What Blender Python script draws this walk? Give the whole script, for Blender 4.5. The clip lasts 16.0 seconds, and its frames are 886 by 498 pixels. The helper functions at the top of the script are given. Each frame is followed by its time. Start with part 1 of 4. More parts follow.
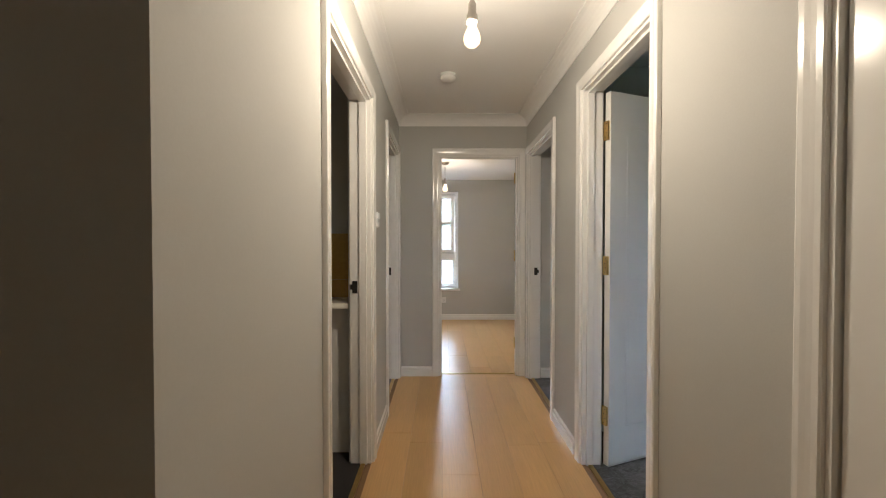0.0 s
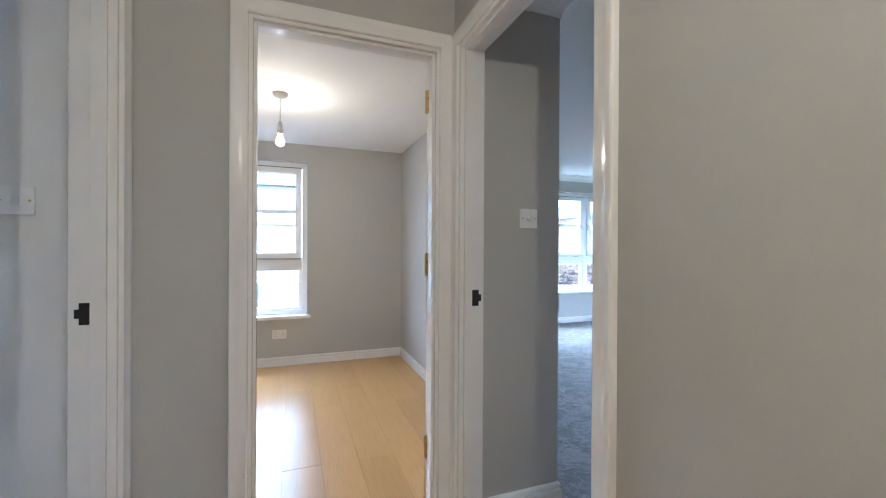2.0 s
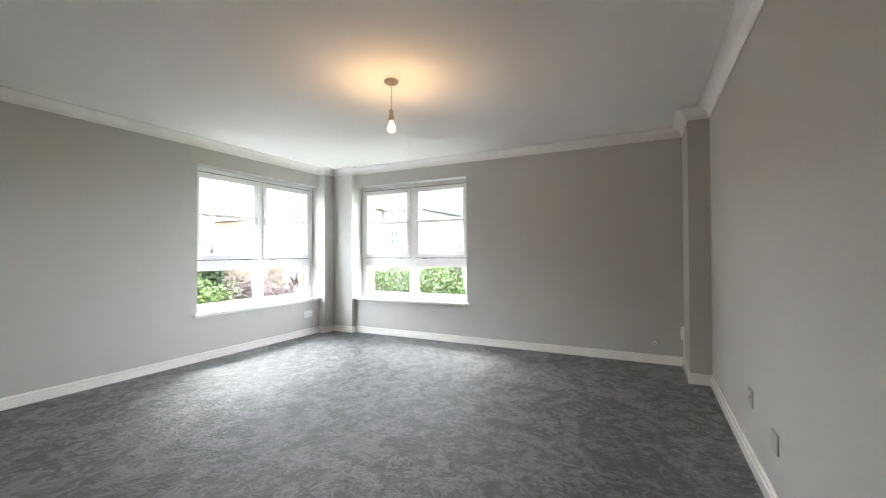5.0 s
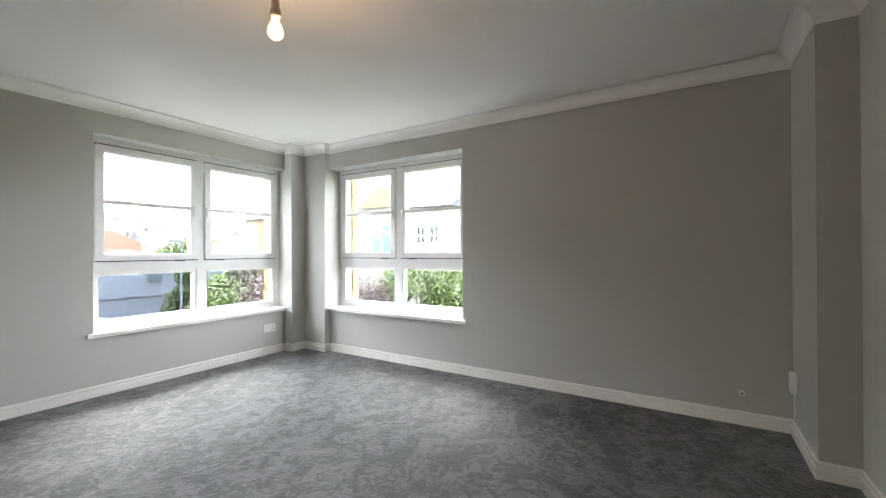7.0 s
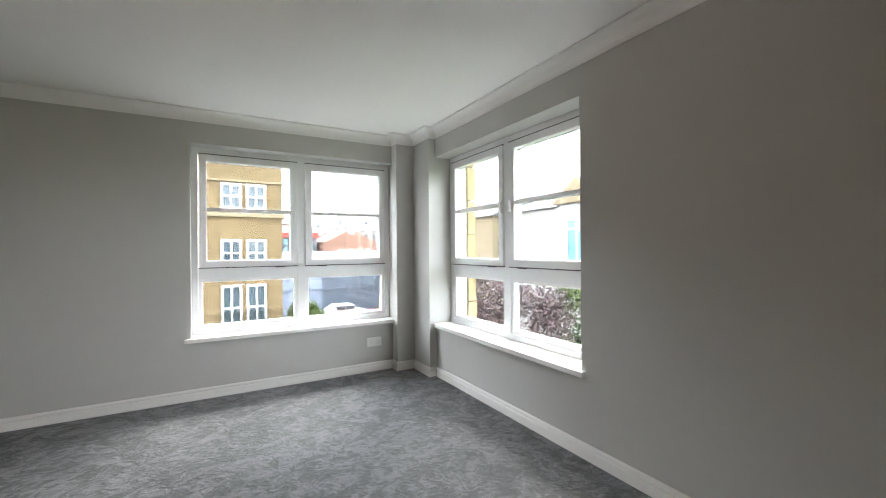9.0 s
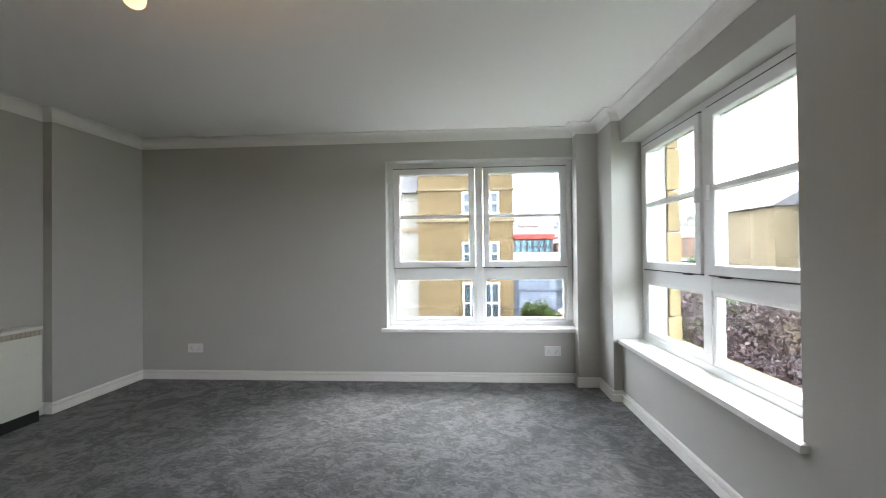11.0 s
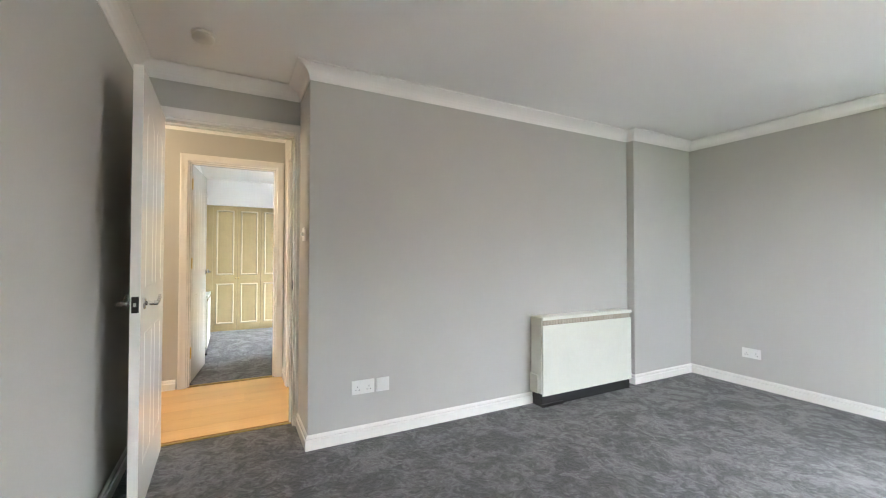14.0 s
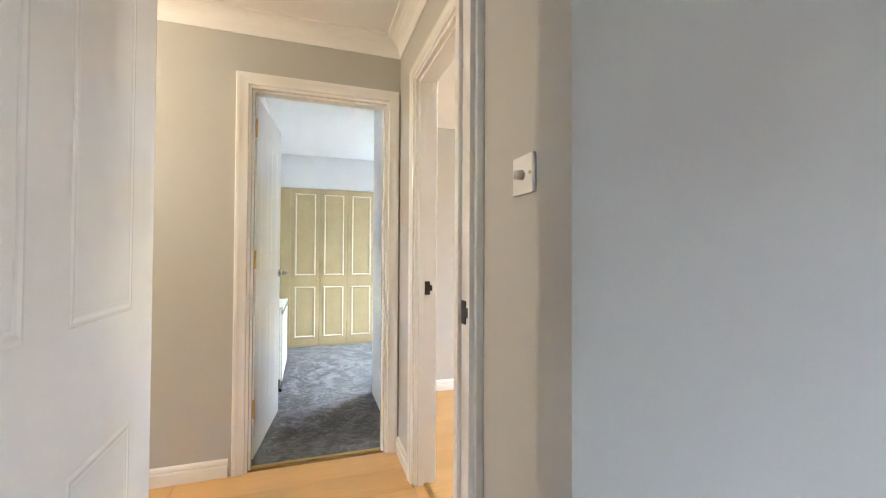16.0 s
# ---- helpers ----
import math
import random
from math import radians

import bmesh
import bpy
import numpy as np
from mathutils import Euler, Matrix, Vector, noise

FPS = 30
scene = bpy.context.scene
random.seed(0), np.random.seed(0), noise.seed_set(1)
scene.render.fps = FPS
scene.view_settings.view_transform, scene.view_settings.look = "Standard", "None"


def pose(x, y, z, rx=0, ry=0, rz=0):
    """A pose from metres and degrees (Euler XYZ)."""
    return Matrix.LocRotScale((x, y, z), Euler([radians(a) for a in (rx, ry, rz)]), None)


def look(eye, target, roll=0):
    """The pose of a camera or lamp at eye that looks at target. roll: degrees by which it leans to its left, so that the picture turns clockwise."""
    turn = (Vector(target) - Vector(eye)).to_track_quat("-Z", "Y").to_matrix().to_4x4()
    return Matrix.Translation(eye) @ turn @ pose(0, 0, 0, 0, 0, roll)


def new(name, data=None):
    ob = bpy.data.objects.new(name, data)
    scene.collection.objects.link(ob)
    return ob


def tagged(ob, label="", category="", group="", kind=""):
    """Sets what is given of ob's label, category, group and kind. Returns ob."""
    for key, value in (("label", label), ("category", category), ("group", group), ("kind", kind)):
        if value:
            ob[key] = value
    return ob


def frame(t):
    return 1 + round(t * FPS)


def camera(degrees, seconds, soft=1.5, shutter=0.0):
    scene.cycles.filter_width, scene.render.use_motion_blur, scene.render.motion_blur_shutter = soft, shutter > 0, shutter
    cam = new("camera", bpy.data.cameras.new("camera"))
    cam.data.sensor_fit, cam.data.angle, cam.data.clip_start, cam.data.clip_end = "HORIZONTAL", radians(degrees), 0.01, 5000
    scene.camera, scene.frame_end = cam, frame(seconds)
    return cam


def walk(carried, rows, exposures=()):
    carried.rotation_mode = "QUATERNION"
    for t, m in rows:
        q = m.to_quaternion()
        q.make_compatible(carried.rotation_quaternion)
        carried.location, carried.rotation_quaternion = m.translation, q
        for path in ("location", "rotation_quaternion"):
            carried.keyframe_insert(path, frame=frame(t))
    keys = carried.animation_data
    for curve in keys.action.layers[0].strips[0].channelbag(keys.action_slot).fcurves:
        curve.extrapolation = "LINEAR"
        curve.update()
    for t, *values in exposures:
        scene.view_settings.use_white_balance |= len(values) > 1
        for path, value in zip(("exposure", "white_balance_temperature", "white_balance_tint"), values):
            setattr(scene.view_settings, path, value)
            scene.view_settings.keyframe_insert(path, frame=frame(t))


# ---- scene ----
cam = camera(95.6, 16.0, soft=1.1)
PATH = [
    (0, (0.343, 0.169, 1.214), (0.347, 2.169, 1.18), 0.0),
    (0.5, (0.341, 0.765, 1.188), (0.392, 2.764, 1.167), 0.2),
    (1, (0.357, 1.303, 1.186), (0.536, 3.295, 1.165), 0.1),
    (1.5, (0.406, 1.79, 1.191), (0.821, 3.747, 1.163), 0.0),
    (2, (0.466, 2.21, 1.161), (1.163, 4.085, 1.156), 0.3),
    (2.5, (0.63, 2.629, 1.127), (1.588, 4.384, 1.151), -0.2),
    (3, (0.752, 2.902, 1.13), (1.971, 4.487, 1.156), -0.2),
    (3.5, (0.907, 3.067, 1.133), (2.355, 4.447, 1.154), -0.3),
    (4, (1.099, 3.179, 1.136), (2.722, 4.347, 1.154), -0.4),
    (4.5, (1.296, 3.255, 1.116), (3.032, 4.247, 1.138), -0.2),
    (5, (1.524, 3.325, 1.11), (3.31, 4.225, 1.129), -0.3),
    (7.5, (3.247, 3.552, 1.125), (4.858, 4.738, 1.132), -0.3),
    (8, (3.625, 3.584, 1.144), (5.077, 4.96, 1.151), -0.4),
    (10.5, (4.784, 3.799, 1.204), (4.93, 5.793, 1.212), -0.6),
    (11, (4.85, 3.739, 1.189), (4.722, 5.735, 1.207), -0.6),
    (11.5, (4.867, 3.668, 1.151), (4.425, 5.618, 1.184), -0.5),
    (12, (4.84, 3.591, 1.148), (4.08, 5.44, 1.181), -0.4),
    (12.5, (4.782, 3.552, 1.158), (3.712, 5.242, 1.194), -0.2),
    (13, (4.619, 3.463, 1.16), (3.283, 4.951, 1.192), 0.0),
    (13.5, (4.406, 3.401, 1.147), (2.823, 4.623, 1.183), 0.1),
    (14, (4.12, 3.354, 1.154), (2.349, 4.283, 1.191), 0.1),
    (14.5, (3.77, 3.317, 1.13), (1.89, 4.0, 1.169), 0.1),
    (15, (3.312, 3.28, 1.114), (1.39, 3.83, 1.156), 0.2),
    (15.5, (2.79, 3.264, 1.119), (0.868, 3.814, 1.158), 0.2),
    (16, (2.233, 3.308, 1.114), (0.335, 3.939, 1.148), 0.3),
]
EXPOSURES = [(0, 3.5, 5200, 8), (0.8, 3.95, 4950, 8), (1.5, 4.15, 4750, 8), (2, 3.85, 4650, 7), (2.5, 3.4, 4700, 7), (3.2, 3.8, 4900, 7), (4.2, 4.1, 5800, 8), (5, 4.05, 6300, 9), (7.5, 3.5, 6400, 9), (11.5, 3.05, 6300, 9), (12.5, 3.55, 6300, 9), (13, 3.7, 6400, 9), (14, 4.8, 6050, 8), (15, 5.0, 5750, 8), (16, 4.8, 5550, 8)]
walk(cam, [(t, look(eye, target, roll)) for t, eye, target, roll in PATH], EXPOSURES)

# ---- world and sun: bright overcast ----
world = bpy.data.worlds.new("overcast")
scene.world = world
world.use_nodes = True
wn = world.node_tree
wn.nodes.clear()
w_sky = wn.nodes.new("ShaderNodeTexSky")
w_sky.sky_type = "NISHITA"
w_sky.sun_disc = False
w_sky.sun_elevation, w_sky.sun_rotation = radians(52), radians(38)
w_sky.dust_density = 4.0
w_mix = wn.nodes.new("ShaderNodeMix")
w_mix.data_type = "RGBA"
w_mix.inputs["Factor"].default_value = 0.75
w_mix.inputs["B"].default_value = (46.0, 47.0, 49.0, 1)
w_bg = wn.nodes.new("ShaderNodeBackground")
w_bg.inputs["Strength"].default_value = 0.15
w_out = wn.nodes.new("ShaderNodeOutputWorld")
wn.links.new(w_sky.outputs[0], w_mix.inputs["A"])
wn.links.new(w_mix.outputs["Result"], w_bg.inputs[0])
wn.links.new(w_bg.outputs[0], w_out.inputs[0])
sun = new("sun", bpy.data.lights.new("sun", "SUN"))
sun.data.energy, sun.data.angle, sun.data.color = 1.5, radians(30), (1, 0.97, 0.92)
sun.matrix_world = look((0, 0, 30), (-14, -18, 0))


def bulb_lamp(x, y, z, watts, colour=(1.0, 0.74, 0.46)):
    lamp = new("bulb_light", bpy.data.lights.new("bulb_light", "POINT"))
    lamp.data.energy, lamp.data.color, lamp.data.shadow_soft_size = watts, colour, 0.03
    lamp.location = (x, y, z)


BULB_HALL, BULB_LIVING, BULB_STUDY = (0.45, 1.62, 1.945), (3.845, 4.89, 1.975), (0.378, 5.1, 1.865)
bulb_lamp(*BULB_HALL, 2.2)
bulb_lamp(*BULB_LIVING, 0.6, (1.0, 0.6, 0.28))
bulb_lamp(*BULB_STUDY, 0.9)


# ---- materials ----
def mat(name, colour, rough=0.5, metal=0.0, var=0.06, scale=3.0, fine=120.0, bump=0.05, emit=0.0, random_piece=0.0, spec=0.5):
    """Colour with broad and fine variation, a little relief, and a shade of its own for each piece."""
    m = bpy.data.materials.new(name)
    m.use_nodes = True
    nt = m.node_tree
    b = nt.nodes["Principled BSDF"]
    b.inputs["Roughness"].default_value, b.inputs["Metallic"].default_value = rough, metal
    b.inputs["Specular IOR Level"].default_value = spec
    geo = nt.nodes.new("ShaderNodeNewGeometry")
    n1, n2 = nt.nodes.new("ShaderNodeTexNoise"), nt.nodes.new("ShaderNodeTexNoise")
    for n, s, d in ((n1, scale, 5), (n2, fine, 3)):
        n.inputs["Scale"].default_value, n.inputs["Detail"].default_value = s, d
        nt.links.new(geo.outputs["Position"], n.inputs["Vector"])
    add = nt.nodes.new("ShaderNodeMath")
    nt.links.new(n1.outputs["Fac"], add.inputs[0])
    nt.links.new(n2.outputs["Fac"], add.inputs[1])
    rng = nt.nodes.new("ShaderNodeMapRange")
    rng.inputs["From Min"].default_value, rng.inputs["From Max"].default_value = 0.6, 1.4
    rng.inputs["To Min"].default_value, rng.inputs["To Max"].default_value = 1 - var, 1 + var
    nt.links.new(add.outputs[0], rng.inputs["Value"])
    value = rng.outputs[0]
    if random_piece:
        info = nt.nodes.new("ShaderNodeObjectInfo")
        r2 = nt.nodes.new("ShaderNodeMapRange")
        r2.inputs["To Min"].default_value, r2.inputs["To Max"].default_value = 1 - random_piece, 1 + random_piece
        nt.links.new(info.outputs["Random"], r2.inputs["Value"])
        mul = nt.nodes.new("ShaderNodeMath")
        mul.operation = "MULTIPLY"
        nt.links.new(value, mul.inputs[0])
        nt.links.new(r2.outputs[0], mul.inputs[1])
        value = mul.outputs[0]
    mixer = nt.nodes.new("ShaderNodeVectorMath")
    mixer.operation = "SCALE"
    mixer.inputs[0].default_value = colour
    nt.links.new(value, mixer.inputs["Scale"])
    nt.links.new(mixer.outputs[0], b.inputs["Base Color"])
    if bump:
        bp = nt.nodes.new("ShaderNodeBump")
        bp.inputs["Strength"].default_value, bp.inputs["Distance"].default_value = bump, 0.004
        nt.links.new(n2.outputs["Fac"], bp.inputs["Height"])
        nt.links.new(bp.outputs[0], b.inputs["Normal"])
    if emit:
        b.inputs["Emission Color"].default_value, b.inputs["Emission Strength"].default_value = (1.0, 0.62, 0.28, 1), emit
    return m


def carpet_material():
    """Grey cut pile, brushed lighter and darker in soft patches."""
    m = mat("carpet_pile", (0.098, 0.099, 0.105), 0.58, var=0.36, scale=110, fine=240, bump=0.7, spec=0.55)
    nt = m.node_tree
    b = nt.nodes["Principled BSDF"]
    scale_node = b.inputs["Base Color"].links[0].from_node
    geo = next(n for n in nt.nodes if n.bl_idname == "ShaderNodeNewGeometry")
    big, mid = nt.nodes.new("ShaderNodeTexNoise"), nt.nodes.new("ShaderNodeTexNoise")
    for n, s, dist in ((big, 4.2, 1.6), (mid, 14.0, 2.0)):
        n.inputs["Scale"].default_value, n.inputs["Detail"].default_value, n.inputs["Distortion"].default_value = s, 6, dist
        n.inputs["Roughness"].default_value = 0.62
        nt.links.new(geo.outputs["Position"], n.inputs["Vector"])
    add = nt.nodes.new("ShaderNodeMath")
    nt.links.new(big.outputs["Fac"], add.inputs[0])
    nt.links.new(mid.outputs["Fac"], add.inputs[1])
    ramp = nt.nodes.new("ShaderNodeMapRange")
    ramp.interpolation_type = "SMOOTHSTEP"
    ramp.inputs["From Min"].default_value, ramp.inputs["From Max"].default_value = 0.86, 1.16
    ramp.inputs["To Min"].default_value, ramp.inputs["To Max"].default_value = 0.7, 1.34
    nt.links.new(add.outputs[0], ramp.inputs["Value"])
    mul = nt.nodes.new("ShaderNodeMath")
    mul.operation = "MULTIPLY"
    nt.links.new(scale_node.inputs["Scale"].links[0].from_socket, mul.inputs[0])
    nt.links.new(ramp.outputs[0], mul.inputs[1])
    nt.links.new(mul.outputs[0], scale_node.inputs["Scale"])
    dent = nt.nodes.new("ShaderNodeBump")
    dent.inputs["Strength"].default_value, dent.inputs["Distance"].default_value = 0.7, 0.02
    nt.links.new(mid.outputs["Fac"], dent.inputs["Height"])
    nt.links.new(dent.outputs[0], b.inputs["Normal"].links[0].from_node.inputs["Normal"])
    tuft = nt.nodes.new("ShaderNodeMapRange")
    tuft.inputs["From Min"].default_value, tuft.inputs["From Max"].default_value = 0.66, 1.4
    tuft.inputs["To Min"].default_value, tuft.inputs["To Max"].default_value = 0.1, 0.35
    nt.links.new(ramp.outputs[0], tuft.inputs["Value"])
    nt.links.new(tuft.outputs[0], b.inputs["Sheen Weight"])
    b.inputs["Sheen Roughness"].default_value = 0.45
    return m


def laminate_material():
    """Beech laminate: fine grain drawn out along y, each board with its own shade."""
    m = mat("beech_laminate", (0.66, 0.40, 0.15), 0.3, var=0.03, scale=5, fine=90, bump=0.0, random_piece=0.07)
    nt = m.node_tree
    b = nt.nodes["Principled BSDF"]
    for n in [n for n in nt.nodes if n.bl_idname == "ShaderNodeTexNoise"]:
        src = n.inputs["Vector"].links[0].from_socket
        mp = nt.nodes.new("ShaderNodeMapping")
        mp.inputs["Scale"].default_value = (1.6, 0.07, 1)
        nt.links.new(src, mp.inputs["Vector"])
        nt.links.new(mp.outputs[0], n.inputs["Vector"])
    rng = [n for n in nt.nodes if n.bl_idname == "ShaderNodeMapRange"][0]
    rng.inputs["To Min"].default_value, rng.inputs["To Max"].default_value = 0.88, 1.1
    b.inputs["Coat Weight"].default_value, b.inputs["Coat Roughness"].default_value = 0.25, 0.25
    return m


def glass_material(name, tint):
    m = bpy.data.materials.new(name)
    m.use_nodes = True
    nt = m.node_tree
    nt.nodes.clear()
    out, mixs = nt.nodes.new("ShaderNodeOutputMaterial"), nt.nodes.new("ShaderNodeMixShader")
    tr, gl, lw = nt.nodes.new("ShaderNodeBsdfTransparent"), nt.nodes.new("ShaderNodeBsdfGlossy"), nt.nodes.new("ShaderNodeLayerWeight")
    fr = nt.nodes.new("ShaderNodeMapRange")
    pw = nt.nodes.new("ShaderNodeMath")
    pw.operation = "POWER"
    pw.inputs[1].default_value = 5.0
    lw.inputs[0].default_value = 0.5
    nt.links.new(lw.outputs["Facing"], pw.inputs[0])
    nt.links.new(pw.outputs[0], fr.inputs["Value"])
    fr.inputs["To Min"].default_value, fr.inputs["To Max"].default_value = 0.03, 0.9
    # The tint darkens whatever is seen through the pane.
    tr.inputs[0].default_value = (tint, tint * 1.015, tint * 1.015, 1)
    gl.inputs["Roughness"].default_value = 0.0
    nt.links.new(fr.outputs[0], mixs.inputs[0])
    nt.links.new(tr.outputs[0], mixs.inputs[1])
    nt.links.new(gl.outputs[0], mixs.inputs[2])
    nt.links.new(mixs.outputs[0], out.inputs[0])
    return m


PAINT = mat("grey_wall_paint", (0.515, 0.512, 0.487), 0.75, var=0.025, scale=1.2, fine=160, bump=0.05)
WHITE_WALL = mat("white_wall_paint", (0.76, 0.75, 0.73), 0.8, var=0.02, scale=1.2, fine=160, bump=0.1)
CEIL = mat("ceiling_paint", (0.86, 0.855, 0.84), 0.85, var=0.02, scale=0.8, fine=140, bump=0.1)
GLOSS = mat("white_gloss_paint", (0.87, 0.86, 0.835), 0.17, var=0.015, scale=4, fine=25, bump=0.004)
UPVC = mat("white_plastic_frame", (0.85, 0.86, 0.87), 0.3, var=0.02, scale=3, fine=50, bump=0.0)
PLASTIC = mat("white_plastic", (0.8, 0.8, 0.78), 0.35, var=0.02, scale=20, fine=90, bump=0.0)
CREAM = mat("cream_enamel", (0.74, 0.75, 0.67), 0.35, var=0.03, scale=6, fine=50, bump=0.02)
GRILLE = mat("heater_grille", (0.45, 0.41, 0.32), 0.5, var=0.2, scale=8, fine=60)
BLACK = mat("black_metal", (0.015, 0.015, 0.016), 0.4, var=0.15, scale=14, fine=90)
BRASS = mat("brass", (0.62, 0.44, 0.16), 0.28, metal=1.0, var=0.12, scale=30, fine=150)
CHROME = mat("satin_chrome", (0.62, 0.62, 0.62), 0.22, metal=1.0, var=0.05, scale=20, fine=100, bump=0.0)
GASKET = mat("dark_gasket", (0.02, 0.02, 0.02), 0.7, var=0.1)
CARPET = carpet_material()
LAMINATE = laminate_material()
UNDERLAY = mat("board_edge", (0.25, 0.15, 0.07), 0.6)
# Grey tint added only to dim the bright outdoors as seen from inside.
GLASS = glass_material("outdoor_dimming_glass", 0.43)
# Less of the same tint, so that more daylight reaches the bedroom.
PALER_GLASS = glass_material("paler_dimming_glass", 0.68)
TILE = mat("ochre_ceramic_tile", (0.52, 0.34, 0.09), 0.25, var=0.12, scale=7, fine=50, bump=0.02, random_piece=0.06)
GROUT = mat("grout", (0.5, 0.42, 0.25), 0.8)
CERAMIC = mat("white_ceramic", (0.8, 0.77, 0.7), 0.12, var=0.01, bump=0.0)
MIRROR = mat("mirror_glass", (0.85, 0.85, 0.85), 0.02, metal=1.0, var=0.0, bump=0.0)
BRONZE = mat("bronze_frame", (0.16, 0.11, 0.05), 0.35, metal=0.7, var=0.2, scale=20)
WARDROBE = mat("limed_oak_veneer", (0.5, 0.39, 0.2), 0.5, var=0.1, scale=6, fine=60)
WARDROBE_TRIM = mat("cream_moulding", (0.68, 0.6, 0.42), 0.4, var=0.05)
DARKFLOOR = mat("dark_vinyl", (0.03, 0.028, 0.028), 0.5, var=0.2)
BULB = mat("lit_bulb_glass", (1, 0.9, 0.75), 0.4, var=0.0, bump=0.0, emit=0.25)
STONE = mat("pale_sandstone", (0.21, 0.165, 0.10), 0.85, var=0.1, scale=3, fine=40, bump=0.2)
QUOIN = mat("buff_dressed_stone", (0.38, 0.29, 0.155), 0.85, var=0.16, scale=5, fine=45, bump=0.25, random_piece=0.12)
FLEX = mat("pale_flex", (0.6, 0.58, 0.54), 0.5, var=0.05)
LAMPHOLDER = mat("grey_lampholder", (0.4, 0.37, 0.33), 0.4, var=0.05)


# ---- mesh helpers ----
def finish(name, bm, material, parent=None, label="", smooth=False):
    me = bpy.data.meshes.new(name)
    bmesh.ops.recalc_face_normals(bm, faces=bm.faces)
    bm.to_mesh(me)
    bm.free()
    me.materials.append(material)
    if smooth:
        for p in me.polygons:
            p.use_smooth = True
    ob = new(name, me)
    if parent:
        ob.parent = parent
    if label:
        ob["label"] = label
    return ob


def part(name, bm, material, parent, label="", smooth=False):
    return finish(name, bm, material, parent, label, smooth)


def box(bm, x0, x1, y0, y1, z0, z1, bevel=0.0):
    r = bmesh.ops.create_cube(bm, size=1.0, matrix=Matrix.LocRotScale(((x0 + x1) / 2, (y0 + y1) / 2, (z0 + z1) / 2), None, (abs(x1 - x0), abs(y1 - y0), abs(z1 - z0))))
    if bevel:
        edges = list({e for v in r["verts"] for e in v.link_edges})
        bmesh.ops.bevel(bm, geom=edges, offset=bevel, segments=2, affect="EDGES", profile=0.7)
    return bm


def boxm(*a, **k):
    return box(bmesh.new(), *a, **k)


def cyl(bm, r0, r1, a, b, seg=16):
    a, b = Vector(a), Vector(b)
    q = (b - a).to_track_quat("Z", "Y").to_matrix().to_4x4()
    bmesh.ops.create_cone(bm, cap_ends=True, segments=seg, radius1=r0, radius2=r1, depth=(b - a).length, matrix=Matrix.Translation((a + b) / 2) @ q)
    return bm


def lathe(bm, profile, centre, seg=20):
    """A body turned about the vertical axis from (radius, height) pairs."""
    rings = []
    for r, z in profile:
        rings.append([bm.verts.new((centre[0] + max(r, 1e-4) * math.cos(2 * math.pi * i / seg), centre[1] + max(r, 1e-4) * math.sin(2 * math.pi * i / seg), centre[2] + z)) for i in range(seg)])
    for a, b in zip(rings, rings[1:]):
        for i in range(seg):
            bm.faces.new((a[i], a[(i + 1) % seg], b[(i + 1) % seg], b[i]))
    bm.faces.new(rings[0]), bm.faces.new(rings[-1])
    return bm


def sweep(bm, path, profile, place, closed=False):
    """A profile of (offset to the left, height) pairs drawn along a flat path, with mitred corners."""
    pts = [Vector(p) for p in path]
    n = len(pts)
    rows = []
    for i, p in enumerate(pts):
        d0 = (p - pts[i - 1]).normalized() if (i or closed) else None
        d1 = (pts[(i + 1) % n] - p).normalized() if (i < n - 1 or closed) else None
        d0, d1 = d0 or d1, d1 or d0
        n0, n1 = Vector((-d0.y, d0.x)), Vector((-d1.y, d1.x))
        m = (n0 + n1) / max(0.2, 1 + n0.dot(n1))
        rows.append([bm.verts.new(place(p + m * o, h)) for o, h in profile])
    k = len(profile)
    for i in range(n if closed else n - 1):
        a, b = rows[i], rows[(i + 1) % n]
        for j in range(k):
            bm.faces.new((a[j], a[(j + 1) % k], b[(j + 1) % k], b[j]))
    if not closed:
        bm.faces.new(rows[0]), bm.faces.new(rows[-1])
    return bm


def flat(p, h):
    return (p.x, p.y, h)


def structure(ob, label, category):
    return tagged(ob, label, category, kind="structure")


def wall(name, axis, t0, t1, a0, a1, z0, z1, openings=(), material=None, label="smooth grey painted plaster wall"):
    """A wall along x or y, between t0 and t1 in its thickness, with openings (from, to, bottom, top) right through it."""
    bm = bmesh.new()

    def piece(p, q, b, t):
        if q - p > 1e-4 and t - b > 1e-4:
            box(bm, *((p, q, t0, t1) if axis == "x" else (t0, t1, p, q)), b, t)
    at = a0
    for o0, o1, b, t in sorted(openings):
        piece(at, o0, z0, z1)
        piece(o0, o1, z0, b)
        piece(o0, o1, t, z1)
        at = o1
    piece(at, a1, z0, z1)
    bmesh.ops.remove_doubles(bm, verts=bm.verts, dist=1e-5)
    return structure(finish(name, bm, material or PAINT), label, "wall")


SKIRT = [(0, 0.0), (0.016, 0.0), (0.016, 0.052), (0.014, 0.056), (0.007, 0.058), (0.007, 0.063), (0.012, 0.066), (0.011, 0.079), (0.005, 0.087), (0, 0.087)]


def skirting(path, closed=False):
    return structure(finish("baseboard", sweep(bmesh.new(), path, SKIRT, flat, closed), GLOSS), "white gloss moulded skirting board along the wall", "skirting board")


